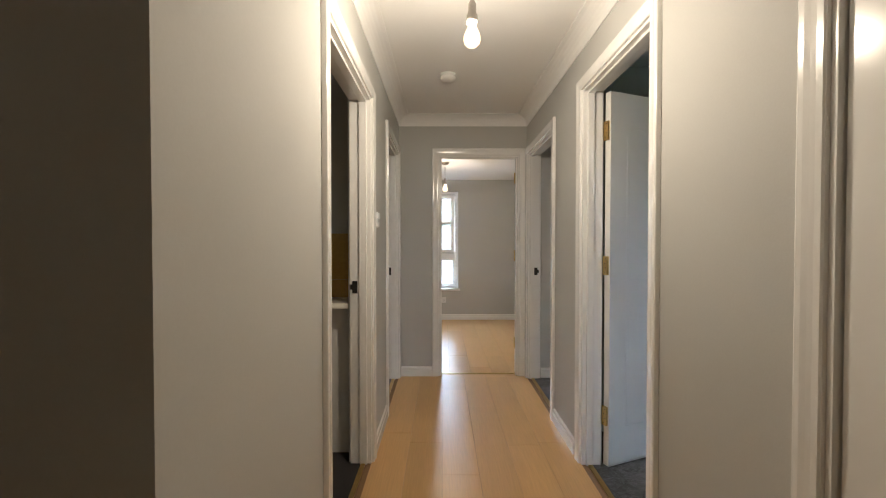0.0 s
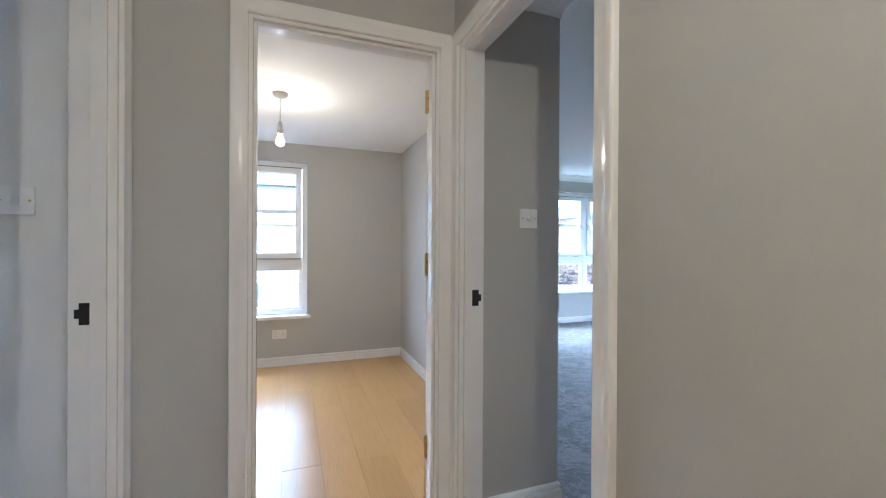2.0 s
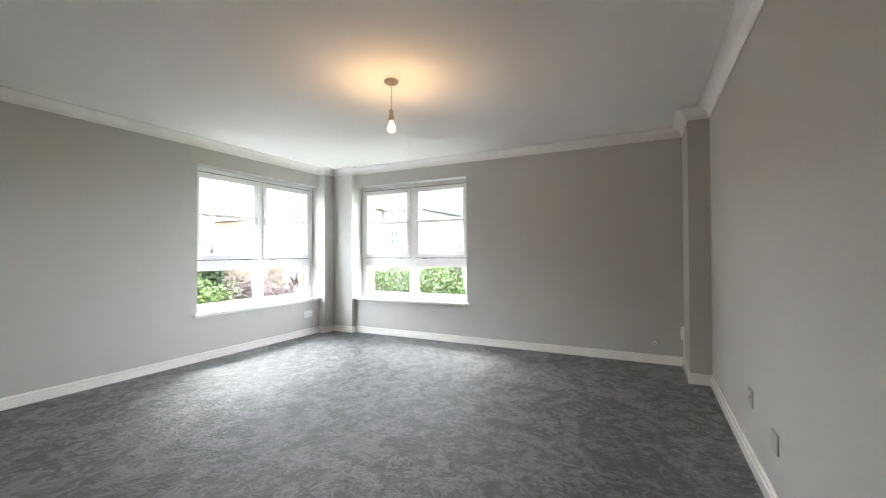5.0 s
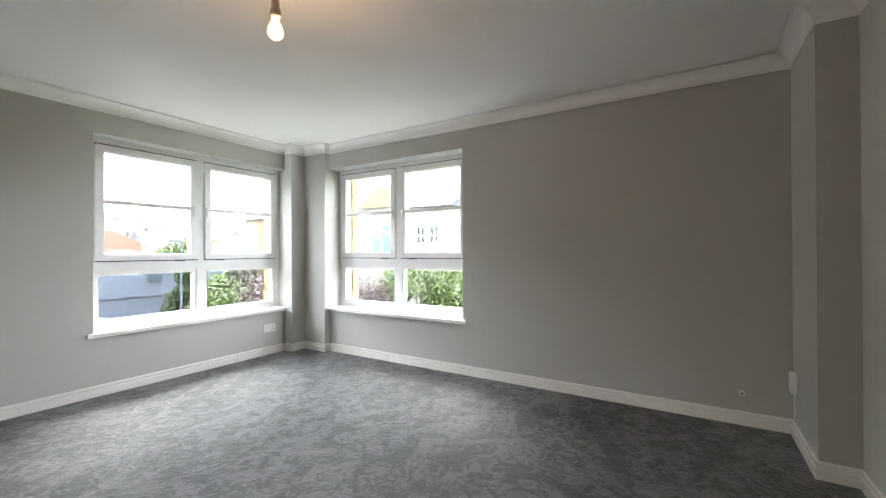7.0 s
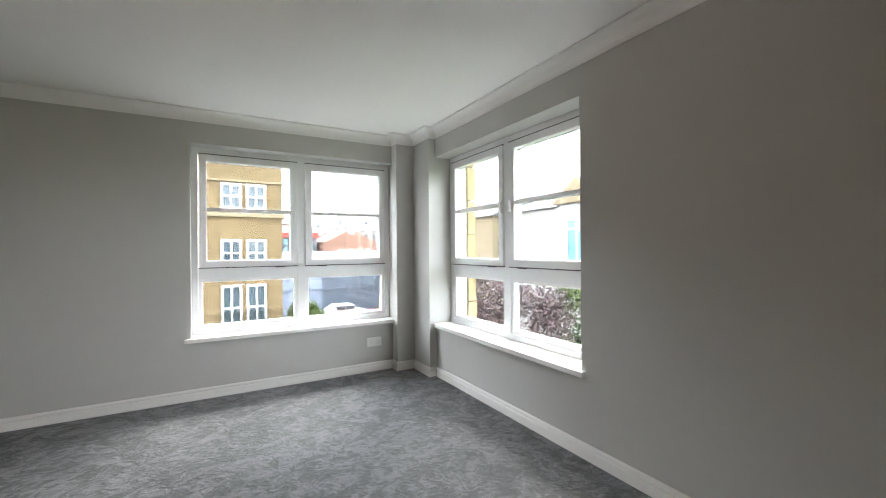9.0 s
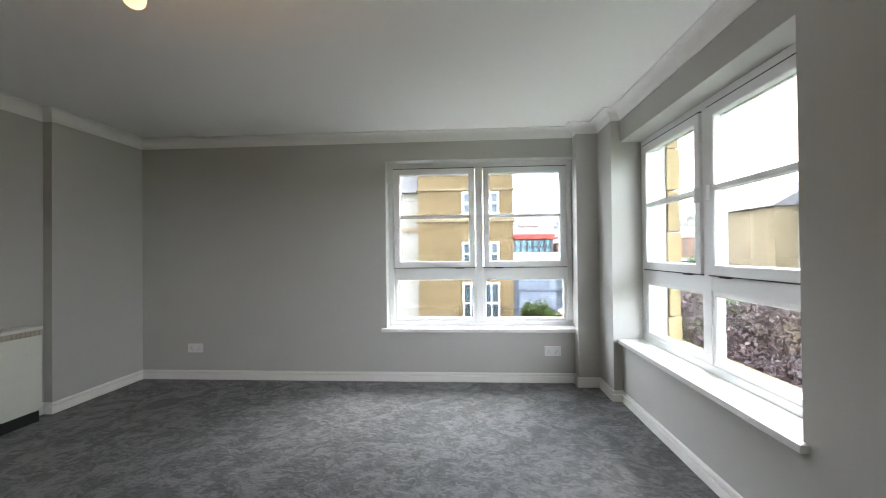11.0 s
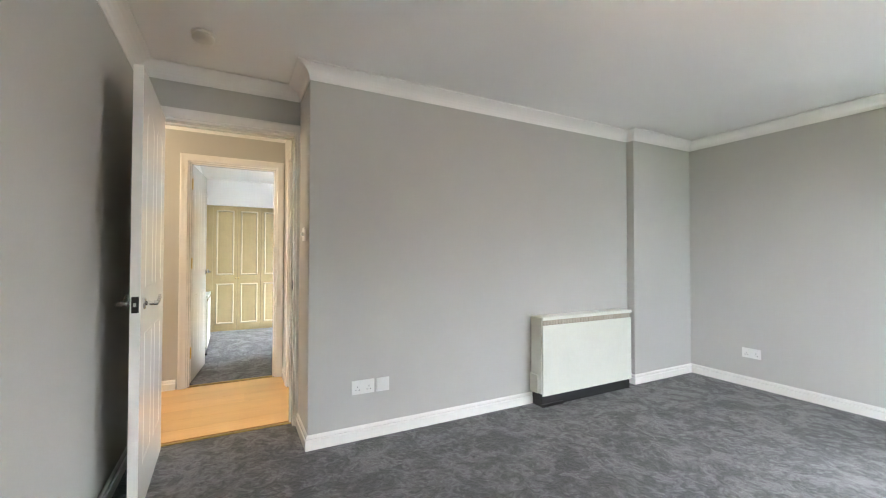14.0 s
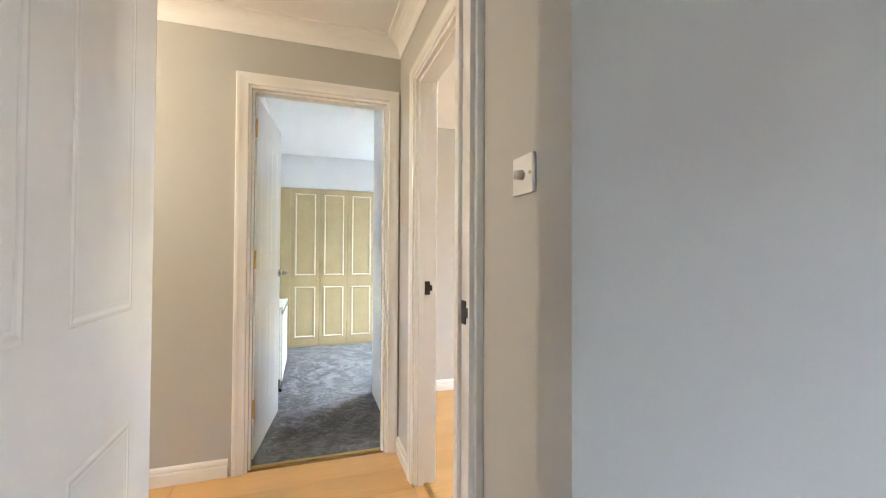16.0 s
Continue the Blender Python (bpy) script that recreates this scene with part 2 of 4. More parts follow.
def coving(path, top, size=0.095, closed=True):
    prof = [(0, top - size), (0.006, top - size)]
    for i in range(7):
        a = math.pi / 2 * i / 6
        prof.append((size - (size - 0.006) * math.cos(a), top - 0.008 - (size - 0.014) * (1 - math.sin(a)) if i else top - size + 0.006))
    prof += [(size, top), (0, top)]
    return structure(finish("trim", sweep(bmesh.new(), path, prof, flat, closed), CEIL), "white curved plaster coving between wall and ceiling", "coving")


# ---- structure ----
HX0, HX1, HN, HCEIL = -0.047, 1.105, 3.80, 2.345
EX, NY, SY, WX, LCEIL = 6.055, 7.45, 2.84, 1.612, 2.305
DOOR_TOP = 2.003
RY, NUB, PX, PN, PE = 3.762, 1.685, 5.80, 7.335, 5.985

floor_hall = structure(finish("floor_hall", boxm(-1.3, 1.15, -1.5, 3.85, -0.12, -0.006), UNDERLAY), "pale beech laminate boards in the hall", "floor")
floor_study = structure(finish("floor_study", boxm(-0.95, 1.56, 3.85, 6.45, -0.12, -0.006), UNDERLAY), "pale beech laminate boards in the small room", "floor")


def carpet(name, x0, x1, y0, y1, label):
    return structure(finish(name, boxm(x0, x1, y0, y1, -0.12, 0.0), CARPET), label, "carpet")


structure(finish("floor_living", box(boxm(1.15, 1.59, SY - 0.05, HN - 0.02, -0.12, 0.0), 1.59, EX + 0.05, SY - 0.05, NY + 0.05, -0.12, 0.0), CARPET), "dark grey cut-pile carpet with brushed patches", "carpet")
structure(finish("floor_bedroom", box(boxm(-3.7, -0.09, 2.80, HN + 0.02, -0.12, 0.0), -3.7, -0.97, HN + 0.02, 6.1, -0.12, 0.0), CARPET), "dark grey cut-pile carpet in the bedroom", "carpet")
carpet("floor_side_room", 1.15, 3.7, -0.5, SY - 0.052, "dark grey carpet in the side room")
structure(finish("floor_bathroom", boxm(-2.3, -0.10, 0.85, 2.70, -0.119, -0.003), DARKFLOOR), "dark vinyl bathroom floor", "floor")

# hall
wall("wall_hall_west", "y", HX0 - 0.11, HX0, 0.71, HN, -0.1, 2.5, [(1.525, 2.375, -0.1, DOOR_TOP), (2.996, 3.74, -0.1, DOOR_TOP)])
wall("wall_hall_east", "y", HX1, HX1 + 0.10, -1.5, HN, -0.1, 2.5, [(0.15, 0.965, -0.1, DOOR_TOP), (1.622, 2.36, -0.1, 2.045), (2.925, 3.747, -0.1, DOOR_TOP)])
wall("wall_bedroom_lobby", "x", HN, HN + 0.10, -1.05, HX0 - 0.11, -0.1, 2.5, material=WHITE_WALL, label="white painted bedroom wall")
wall("wall_hall_north", "x", HN, HN + 0.10, HX0 - 0.11, 1.56, -0.1, 2.5, [(0.305, 1.045, -0.1, DOOR_TOP)])
wall("wall_hall_recess", "x", 0.71, 0.82, -2.3, HX0 - 0.11, -0.1, 2.5)
wall("wall_hall_recess_west", "y", -1.4, -1.3, -1.5, 0.82, -0.1, 2.5)
wall("wall_hall_south", "x", -1.6, -1.5, -1.4, 1.205, -0.1, 2.5)
structure(finish("ceiling_hall", boxm(-1.4, HX1 + 0.05, -1.6, HN + 0.05, HCEIL, HCEIL + 0.12), CEIL), "plain white hall ceiling", "ceiling")
coving([(HX1, HN), (HX0, HN), (HX0, 0.71), (-1.3, 0.71), (-1.3, -1.5), (HX1, -1.5)], HCEIL, 0.09)

# living room
wall("wall_living_return", "x", RY, HN, 1.205, WX, -0.1, 2.5)
wall("wall_living_west", "y", 1.56, WX, HN, 6.60, -0.1, 2.5)
wall("wall_living_west_pier", "y", 1.56, NUB, 6.60, NY + 0.3, -0.1, 2.5)
wall("wall_living_north", "x", NY, NY + 0.30, NUB, EX + 0.35, -0.1, 2.5, [(4.08, 5.82, 0.485, 2.05)])
wall("wall_living_east", "y", EX, EX + 0.35, SY, NY, -0.1, 2.5, [(5.285, 7.01, 0.485, 2.05)])
wall("wall_living_south", "x", SY - 0.10, SY, 1.205, EX + 0.35, -0.1, 2.5)
structure(finish("wall_corner_casing_north", boxm(PX, EX, PN, NY, -0.1, 2.5), PAINT), "boxed grey painted corner casing by the window", "wall")
structure(finish("wall_corner_casing_east", boxm(PE, EX, 7.005, PN, -0.1, 2.5), PAINT), "boxed grey painted corner casing by the window", "wall")
structure(finish("wall_boxing", boxm(5.494, EX, SY, 2.998, -0.1, 2.5), PAINT), "boxed grey painted pipe casing in the corner", "wall")
LIVING = [(EX, 2.998), (EX, 7.005), (PE, 7.005), (PE, PN), (PX, PN), (PX, NY), (NUB, NY), (NUB, 6.60), (WX, 6.60), (WX, RY), (1.205, RY), (1.205, SY), (5.494, SY), (5.494, 2.998)]
structure(finish("ceiling_living", boxm(1.205, EX + 0.2, SY - 0.05, NY + 0.2, LCEIL, LCEIL + 0.14), CEIL), "plain white living room ceiling", "ceiling")
coving(LIVING, LCEIL, 0.085)
skirting([(1.205, 2.867), (1.205, SY)] + LIVING[12:] + LIVING[:10] + [(1.226, RY)])

# study
SCEIL = 2.185
wall("wall_study_north", "x", 6.45, 6.75, -1.05, 1.56, -0.1, 2.5, [(-0.505, 0.595, 0.483, 2.01)])
wall("wall_study_west", "y", -1.05, -0.95, HN + 0.10, 6.45, -0.1, 2.5)
structure(finish("ceiling_study", boxm(-1.0, 1.58, HN + 0.08, 6.75, SCEIL, SCEIL + 0.14), CEIL), "plain white ceiling of the small room", "ceiling")
skirting([(1.11, HN + 0.10), (1.56, HN + 0.10), (1.56, 6.45), (-0.95, 6.45), (-0.95, HN + 0.10), (0.26, HN + 0.10)])

# bedroom
wall("wall_bedroom_south", "x", 2.85, 2.97, -3.75, HX0 - 0.11, -0.1, 2.5, material=WHITE_WALL, label="white painted bedroom wall")
wall("wall_bedroom_west", "y", -3.75, -3.65, 2.97, 6.1, -0.1, 2.5, material=WHITE_WALL, label="white painted bedroom wall")
wall("wall_bedroom_north", "x", 6.0, 6.3, -3.65, -1.05, -0.1, 2.5, [(-2.9, -1.15, 0.5, 2.06)], material=WHITE_WALL, label="white painted bedroom wall")
structure(finish("wall_bulkhead", boxm(-3.65, -2.93, 2.97, 6.0, 1.932, 2.35), WHITE_WALL), "white bulkhead above the wardrobe", "wall")
structure(finish("ceiling_bedroom", boxm(-3.75, HX0 - 0.05, 2.90, 6.2, 2.33, 2.45), CEIL), "plain white bedroom ceiling", "ceiling")

# side room
wall("wall_side_east", "y", 3.6, 3.7, -0.5, SY - 0.10, -0.1, 2.5)
wall("wall_side_south", "x", -0.6, -0.4, 1.205, 3.7, -0.1, 2.5, [(2.4, 3.2, 0.5, 2.06)])
structure(finish("ceiling_side_room", boxm(1.205, 3.7, -0.5, SY - 0.1, 2.33, 2.45), CEIL), "plain white ceiling", "ceiling")
skirting([(3.6, -0.4), (3.6, SY - 0.10), (1.205, SY - 0.10), (1.205, 2.45)])

# bathroom
wall("wall_bath_north", "x", 2.64, 2.74, -2.3, HX0 - 0.11, -0.1, 2.5)
wall("wall_bath_west", "y", -2.3, -2.2, 0.77, 2.64, -0.1, 2.5)
structure(finish("ceiling_bathroom", boxm(-2.3, HX0 - 0.05, 0.72, 2.70, 2.33, 2.45), CEIL), "plain white bathroom ceiling", "ceiling")

# hall skirting, between the door casings
for run in ([(HX0, 1.455), (HX0, 0.71), (-1.3, 0.71)], [(HX0, 2.93), (HX0, 2.44)], [(0.26, HN), (HX0 + 0.02, HN)], [(HX1, 2.445), (HX1, 2.872)], [(HX1, 1.045), (HX1, 1.55)]):
    skirting(run)


# ---- doors ----
ARCH = [(0, 0), (0, 0.011), (0.004, 0.0145), (0.018, 0.015), (0.03, 0.0165), (0.042, 0.019), (0.054, 0.0195), (0.059, 0.017), (0.06, 0.013), (0.06, 0)]


def door_frame(name, axis, t0, t1, a0, a1, top, stop_at, strike=None):
    """Lining, stops and moulded architraves round an opening in a wall along the axis."""
    root = structure(new(name), "white gloss door frame with moulded architraves", "door frame")
    put = (lambda a, t, z: (a, t, z)) if axis == "x" else (lambda a, t, z: (t, a, z))

    def slab(nm, p, q, b, u, s, e, m=GLOSS):
        bm = bmesh.new()
        c = [put(p, s, b), put(q, e, u)]
        box(bm, min(c[0][0], c[1][0]), max(c[0][0], c[1][0]), min(c[0][1], c[1][1]), max(c[0][1], c[1][1]), b, u, 0.002)
        part(nm, bm, m, root)
    L = 0.022
    slab("jamb", a0, a0 + L, 0, top, t0 - 0.003, t1 + 0.003)
    slab("jamb", a1 - L, a1, 0, top, t0 - 0.003, t1 + 0.003)
    slab("head", a0 + L, a1 - L, top - L, top, t0 - 0.003, t1 + 0.003)
    s0, s1 = stop_at
    slab("stop", a0 + L, a0 + L + 0.012, 0, top - L, s0, s1)
    slab("stop", a1 - L - 0.012, a1 - L, 0, top - L, s0, s1)
    slab("stop", a0 + L + 0.012, a1 - L - 0.012, top - L - 0.012, top - L, s0, s1)
    for face, sign in ((t0 - 0.001, -1), (t1 + 0.001, 1)):
        path = [(a0 + 0.008, 0.0), (a0 + 0.008, top - 0.008), (a1 - 0.008, top - 0.008), (a1 - 0.008, 0.0)]
        bm = sweep(bmesh.new(), path, ARCH, lambda p, h, f=face, s=sign: put(p.x, f + s * h, p.y))
        part("architrave", bm, GLOSS, root)
    if strike:
        a, t, z, d = strike
        bm = bmesh.new()
        c0, c1 = put(min(a, a + 0.004 * d), t - 0.014, 0), put(max(a, a + 0.004 * d), t + 0.014, 0)
        box(bm, min(c0[0], c1[0]), max(c0[0], c1[0]), min(c0[1], c1[1]), max(c0[1], c1[1]), z - 0.033, z + 0.033, 0.001)
        lip = 1 if t > 0.5 else -1
        c0, c1 = put(min(a, a + 0.003 * d), t, 0), put(max(a, a + 0.003 * d), t + 0.026 * lip, 0)
        box(bm, min(c0[0], c1[0]), max(c0[0], c1[0]), min(c0[1], c1[1]), max(c0[1], c1[1]), z - 0.014, z + 0.014, 0.001)
        part("strike_plate", bm, BLACK, root, "black metal strike plate")
    return root


door_frame("door_frame_bathroom", "y", HX0 - 0.11, HX0, 1.525, 2.375, DOOR_TOP, (HX0 - 0.06, HX0 - 0.02), (2.353, HX0 - 0.085, 0.97, -1))
door_frame("door_frame_bedroom", "y", HX0 - 0.11, HX0, 2.996, 3.74, DOOR_TOP, (HX0 - 0.06, HX0 - 0.02), (3.718, HX0 - 0.075, 0.957, -1))
door_frame("door_frame_side", "y", HX1, HX1 + 0.10, 1.622, 2.36, 2.045, (HX1 + 0.02, HX1 + 0.055))
door_frame("door_frame_entry", "y", HX1, HX1 + 0.10, 0.15, 0.965, DOOR_TOP, (HX1 + 0.05, HX1 + 0.09))
door_frame("door_frame_living", "y", HX1, HX1 + 0.10, 2.925, 3.747, DOOR_TOP, (HX1 + 0.015, HX1 + 0.045), (3.725, HX1 + 0.068, 0.955, -1))
door_frame("door_frame_study", "x", HN, HN + 0.10, 0.305, 1.045, DOOR_TOP, (HN + 0.015, HN + 0.045), (0.327, HN + 0.06, 0.955, 1))


def door(name, label, hinge, angle, width, side, height=1.978, handles=True, lever=0.98, folded=False):
    """A moulded four-panel door. In its own space the leaf runs along +x from the hinge and is 38 mm thick along +y times side."""
    root = structure(new(name), label, "door")
    root.matrix_world = pose(hinge[0], hinge[1], 0.008, 0, 0, angle)
    T = 0.038 * side
    leaf = part("leaf", boxm(0.0, width, min(0, T), max(0, T), 0, height, 0.002), GLOSS, root)
    pw = (width - 0.11 * 2 - 0.09) / 2
    for px in (0.11, 0.11 + pw + 0.09):
        for z0, z1, arch in ((0.2, 0.80, False), (1.0, 1.83, True)):
            path = [(px, z0), (px + pw, z0)]
            if arch:
                path += [(px + pw * (0.5 + 0.5 * math.cos(a)), z1 - 0.07 + 0.07 * math.sin(a)) for a in [math.pi * i / 8 for i in range(9)]]
            else:
                path += [(px + pw, z1), (px, z1)]
            for s in (0, 1):
                y, d = (T, 1) if (s == 1) == (side > 0) else (0, -1)
                if side < 0 and s == 1:
                    y, d = 0, 1
                if side < 0 and s == 0:
                    y, d = T, -1
                prof = [(0.0, -0.002), (0.003, 0.0003), (0.009, 0.0012), (0.016, 0.0004), (0.022, 0.0007), (0.026, -0.002)]
                part("panel_moulding", sweep(bmesh.new(), path, prof, lambda p, h, yy=y, dd=d: (p.x, yy + dd * h, p.y), True), GLOSS, leaf)
    if handles:
        for y, d in ((min(0, T), -1), (max(0, T), 1)):
            h = part("handle", cyl(bmesh.new(), 0.026, 0.026, (width - 0.06, y, lever), (width - 0.06, y + d * 0.009, lever), 24), CHROME, root, "satin chrome lever handle", True)
            bm = bmesh.new()
            cyl(bm, 0.010, 0.010, (width - 0.06, y, lever), (width - 0.06, y + d * 0.05, lever))
            last = Vector((width - 0.053, y + d * 0.048, lever))
            for dx, dz, r in ((0.035, 0.0, 0.0098), (0.06, -0.001, 0.0096), (0.082, 0.0, 0.0093), (0.1, 0.006, 0.0088), (0.114, 0.014, 0.0082), (0.126, 0.023, 0.0074)):
                q = Vector((width - 0.06 - dx, y + d * 0.046, lever + dz))
                cyl(bm, r + 0.0004, r, last, q, 14)
                bmesh.ops.create_icosphere(bm, subdivisions=2, radius=r, matrix=Matrix.Translation(q))
                last = q
            part("lever", bm, CHROME, h, smooth=True)
        part("latch_plate", boxm(width - 0.001, width + 0.003, T * 0.5 - 0.013, T * 0.5 + 0.013, lever - 0.035, lever + 0.035, 0.001), BLACK, root, "black latch plate on the door edge")
        part("latch_bolt", boxm(width + 0.002, width + 0.012, T * 0.5 - 0.006, T * 0.5 + 0.006, lever - 0.008, lever + 0.01, 0.002), CHROME, root)
    if handles:
        for z in (0.27, 1.08, 1.80):
            bm = bmesh.new()
            face = -0.0015 if folded else -0.0125
            box(bm, face if folded else -0.004, -0.0005, min(T * 0.1, T * 0.8), max(T * 0.1, T * 0.8), z - 0.05, z + 0.05)
            if not folded:
                cyl(bm, 0.006, 0.006, (-0.005, 0, z - 0.05), (-0.005, 0, z + 0.05), 10)
                box(bm, -0.012, -0.009, min(0, T * 0.8), max(0, T * 0.8), z - 0.05, z + 0.05)
            hinge_part = part("hinge", bm, BRASS, root, "brass butt hinge")
            for dz, side_at in ((-0.036, 0.3), (-0.012, 0.5), (0.012, 0.3), (0.036, 0.5)):
                part("screw", cyl(bmesh.new(), 0.0028, 0.0028, (face, T * side_at, z + dz), (face - 0.0008, T * side_at, z + dz), 8), GASKET, hinge_part)
    return root


door("door_living", "white gloss panelled door standing open with chrome levers", (HX1 + 0.115, 2.99), 1.2, 0.755, -1, lever=0.935, folded=True)
door("door_side", "white gloss panelled door standing open with brass hinges", (HX1 + 0.115, 2.335), 21.5, 0.668, -1, 2.005)
door("door_study", "white gloss panelled door opened flat against the wall", (1.02, HN + 0.115), 52, 0.66, -1)
door("door_bedroom", "white gloss panelled door open into the bedroom", (HX0 - 0.122, 3.03), 173.6, 0.70, 1)
door("door_entry", "closed cream gloss panelled door", (HX1 + 0.012, 0.177), 90, 0.762, -1, handles=False)


def threshold(x0, x1, y0, y1):
    structure(finish("threshold_strip", boxm(x0, x1, y0, y1, -0.004, 0.006, 0.002), BRASS), "thin brass threshold strip on the floor", "threshold")


threshold(HX1 + 0.03, HX1 + 0.055, 2.947, 3.725)
threshold(HX1 + 0.03, HX1 + 0.055, 1.647, 2.343)
threshold(HX0 - 0.055, HX0 - 0.03, 1.547, 2.353)
threshold(HX0 - 0.055, HX0 - 0.03, 3.027, 3.713)
threshold(0.327, 1.023, HN + 0.045, HN + 0.07)


# ---- windows ----
def window(name, label, m, w, z0, z1, middle_bar=False, sill=True, depth=0.07, reveal=0.1, glass=None):
    """White framed window. In its own space x runs along the wall, y points outside from the inner face of the frame, z is up."""
    root = structure(new(name), label, "window")
    root.matrix_world = m
    F, MUL, TR = 0.05, 0.035, 1.0

    def ring(nm, x0, x1, b, t, wd, y0, y1, parent=root):
        prof = [(0, y0), (wd - 0.006, y0), (wd, y0 + 0.006), (wd, y1), (0, y1)]
        return part(nm, sweep(bmesh.new(), [(x0, b), (x1, b), (x1, t), (x0, t)], prof, lambda p, h: (p.x, h, p.y), True), UPVC, parent)
    ring("window_frame", 0, w, z0, z1, F, 0, depth)
    part("transom", boxm(F, w - F, 0.002, depth, TR - 0.045, TR + 0.04, 0.003), UPVC, root)
    cols = [(F, w - F)] if middle_bar else [(F, w / 2 - MUL), (w / 2 + MUL, w - F)]
    if not middle_bar:
        part("mullion", boxm(w / 2 - MUL, w / 2 + MUL, 0.001, depth, z0 + F, z1 - F, 0.003), UPVC, root)
    for c0, c1 in cols:
        s = ring("sash", c0 + 0.004, c1 - 0.004, TR + 0.047, z1 - F - 0.005, 0.058, -0.014, depth - 0.012)
        bar = (TR + z1) / 2 + 0.01
        part("glazing_bar", boxm(c0 + 0.06, c1 - 0.06, -0.006, 0.05, bar - 0.016, bar + 0.016, 0.003), UPVC, s)
        if middle_bar:
            part("glazing_bar", boxm(w / 2 - 0.013, w / 2 + 0.013, -0.005, 0.05, TR + 0.1, z1 - F - 0.06, 0.003), UPVC, s)
        part("gasket", boxm(c0, c1, -0.0125, 0.03, TR + 0.0402, TR + 0.0478), GASKET, s)
        part("gasket", boxm(c0, c1, -0.0125, 0.03, z1 - F - 0.006, z1 - F + 0.0012), GASKET, s)
        for p0, p1 in ((TR + 0.1, bar - 0.014), (bar + 0.014, z1 - F - 0.058)):
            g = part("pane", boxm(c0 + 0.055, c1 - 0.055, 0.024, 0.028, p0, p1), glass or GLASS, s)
            g.visible_shadow = False
        hx = c1 - 0.02 if c0 == F and not middle_bar else c0 + 0.02
        part("handle", boxm(hx - 0.01, hx + 0.01, -0.038, -0.014, (TR + z1) / 2 - 0.06, (TR + z1) / 2 + 0.03, 0.004), UPVC, s)
        part("catch", boxm((c0 + c1) / 2 + (0.2 if hx > (c0 + c1) / 2 else -0.28), (c0 + c1) / 2 + (0.28 if hx > (c0 + c1) / 2 else -0.2), -0.022, 0.0, TR + 0.035, TR + 0.046, 0.002), GASKET, s)
        lo = ring("lower_light", c0, c1, z0 + F, TR - 0.045, 0.03, 0.008, depth - 0.01)
        if middle_bar:
            part("glazing_bar", boxm(w / 2 - 0.014, w / 2 + 0.014, 0.004, 0.05, z0 + F + 0.02, TR - 0.06, 0.003), UPVC, lo)
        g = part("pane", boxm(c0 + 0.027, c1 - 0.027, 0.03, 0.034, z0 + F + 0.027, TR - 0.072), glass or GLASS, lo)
        g.visible_shadow = False
    if sill:
        part("window_sill", boxm(-0.045, w + 0.03, -reveal - 0.035, 0.004, z0 - 0.028, z0 + 0.004, 0.005), GLOSS, root, "white gloss window board")
    part("outer_sill", boxm(-0.02, w + 0.02, depth - 0.01, 0.32, z0 - 0.08, z0 - 0.01, 0.004), STONE, root, "pale stone outer sill")
    return root


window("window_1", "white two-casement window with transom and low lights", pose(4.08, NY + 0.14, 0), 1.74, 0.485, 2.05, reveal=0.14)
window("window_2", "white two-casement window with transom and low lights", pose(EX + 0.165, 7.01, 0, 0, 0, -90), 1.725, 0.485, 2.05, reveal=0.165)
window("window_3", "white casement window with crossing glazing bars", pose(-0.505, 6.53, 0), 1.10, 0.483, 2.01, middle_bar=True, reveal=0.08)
# Unseen bedroom window, assumed here; widened with paler panes to brighten the room.
window("window_4", "white two-casement bedroom window", pose(-2.9, 6.1, 0), 1.75, 0.5, 2.06, reveal=0.1, glass=PALER_GLASS)
window("window_5", "white two-casement window", pose(3.2, -0.5, 0, 0, 0, 180), 0.8, 0.5, 2.06, reveal=0.1)


def quoins(name, x0, x1, y0, y1):
    """A pier of dressed buff stone blocks outside the wall, one course above another."""
    pier = structure(new(name), "buff dressed stone pier beside the window", "stone pier")
    z, k = -5.6, 0
    while z < 2.9:
        inset = 0.012 * (k % 2)
        part("stone", boxm(x0 + inset, x1, y0 + inset, y1, z + 0.006, z + 0.324, 0.006), QUOIN, pier)
        z, k = z + 0.33, k + 1


quoins("pier_north", 5.80, 6.40, NY + 0.302, NY + 0.40)
quoins("pier_east", EX + 0.352, EX + 0.45, 6.99, NY + 0.40)


# ---- things: fittings ----
def pendant(bulb, top, label):
    x, y, z = bulb
    root = tagged(new("pendant_light"), label, "light")
    part("ceiling_rose", lathe(bmesh.new(), [(0.05, 0), (0.05, -0.008), (0.042, -0.02), (0.03, -0.026), (0.008, -0.028)], (x, y, top)), LAMPHOLDER, root, smooth=True)
    part("flex", cyl(bmesh.new(), 0.0035, 0.0035, (x, y, top - 0.027), (x, y, z + 0.12), 8), FLEX, root)
    part("lampholder", lathe(bmesh.new(), [(0.006, 0.135), (0.014, 0.12), (0.016, 0.085), (0.02, 0.08), (0.02, 0.06), (0.017, 0.05)], (x, y, z)), LAMPHOLDER, root, smooth=True)
    b = part("bulb", lathe(bmesh.new(), [(0.013, 0.052), (0.014, 0.04), (0.022, 0.025), (0.029, 0.008), (0.031, -0.006), (0.027, -0.02), (0.017, -0.03), (0.002, -0.034)], (x, y, z)), BULB, root, "glowing warm white bulb", True)
    b.visible_shadow = False
    return root


pendant(BULB_LIVING, LCEIL, "bare lit bulb on a pale flex below the living room ceiling")
pendant(BULB_HALL, HCEIL, "bare lit bulb on a pale flex below the hall ceiling")
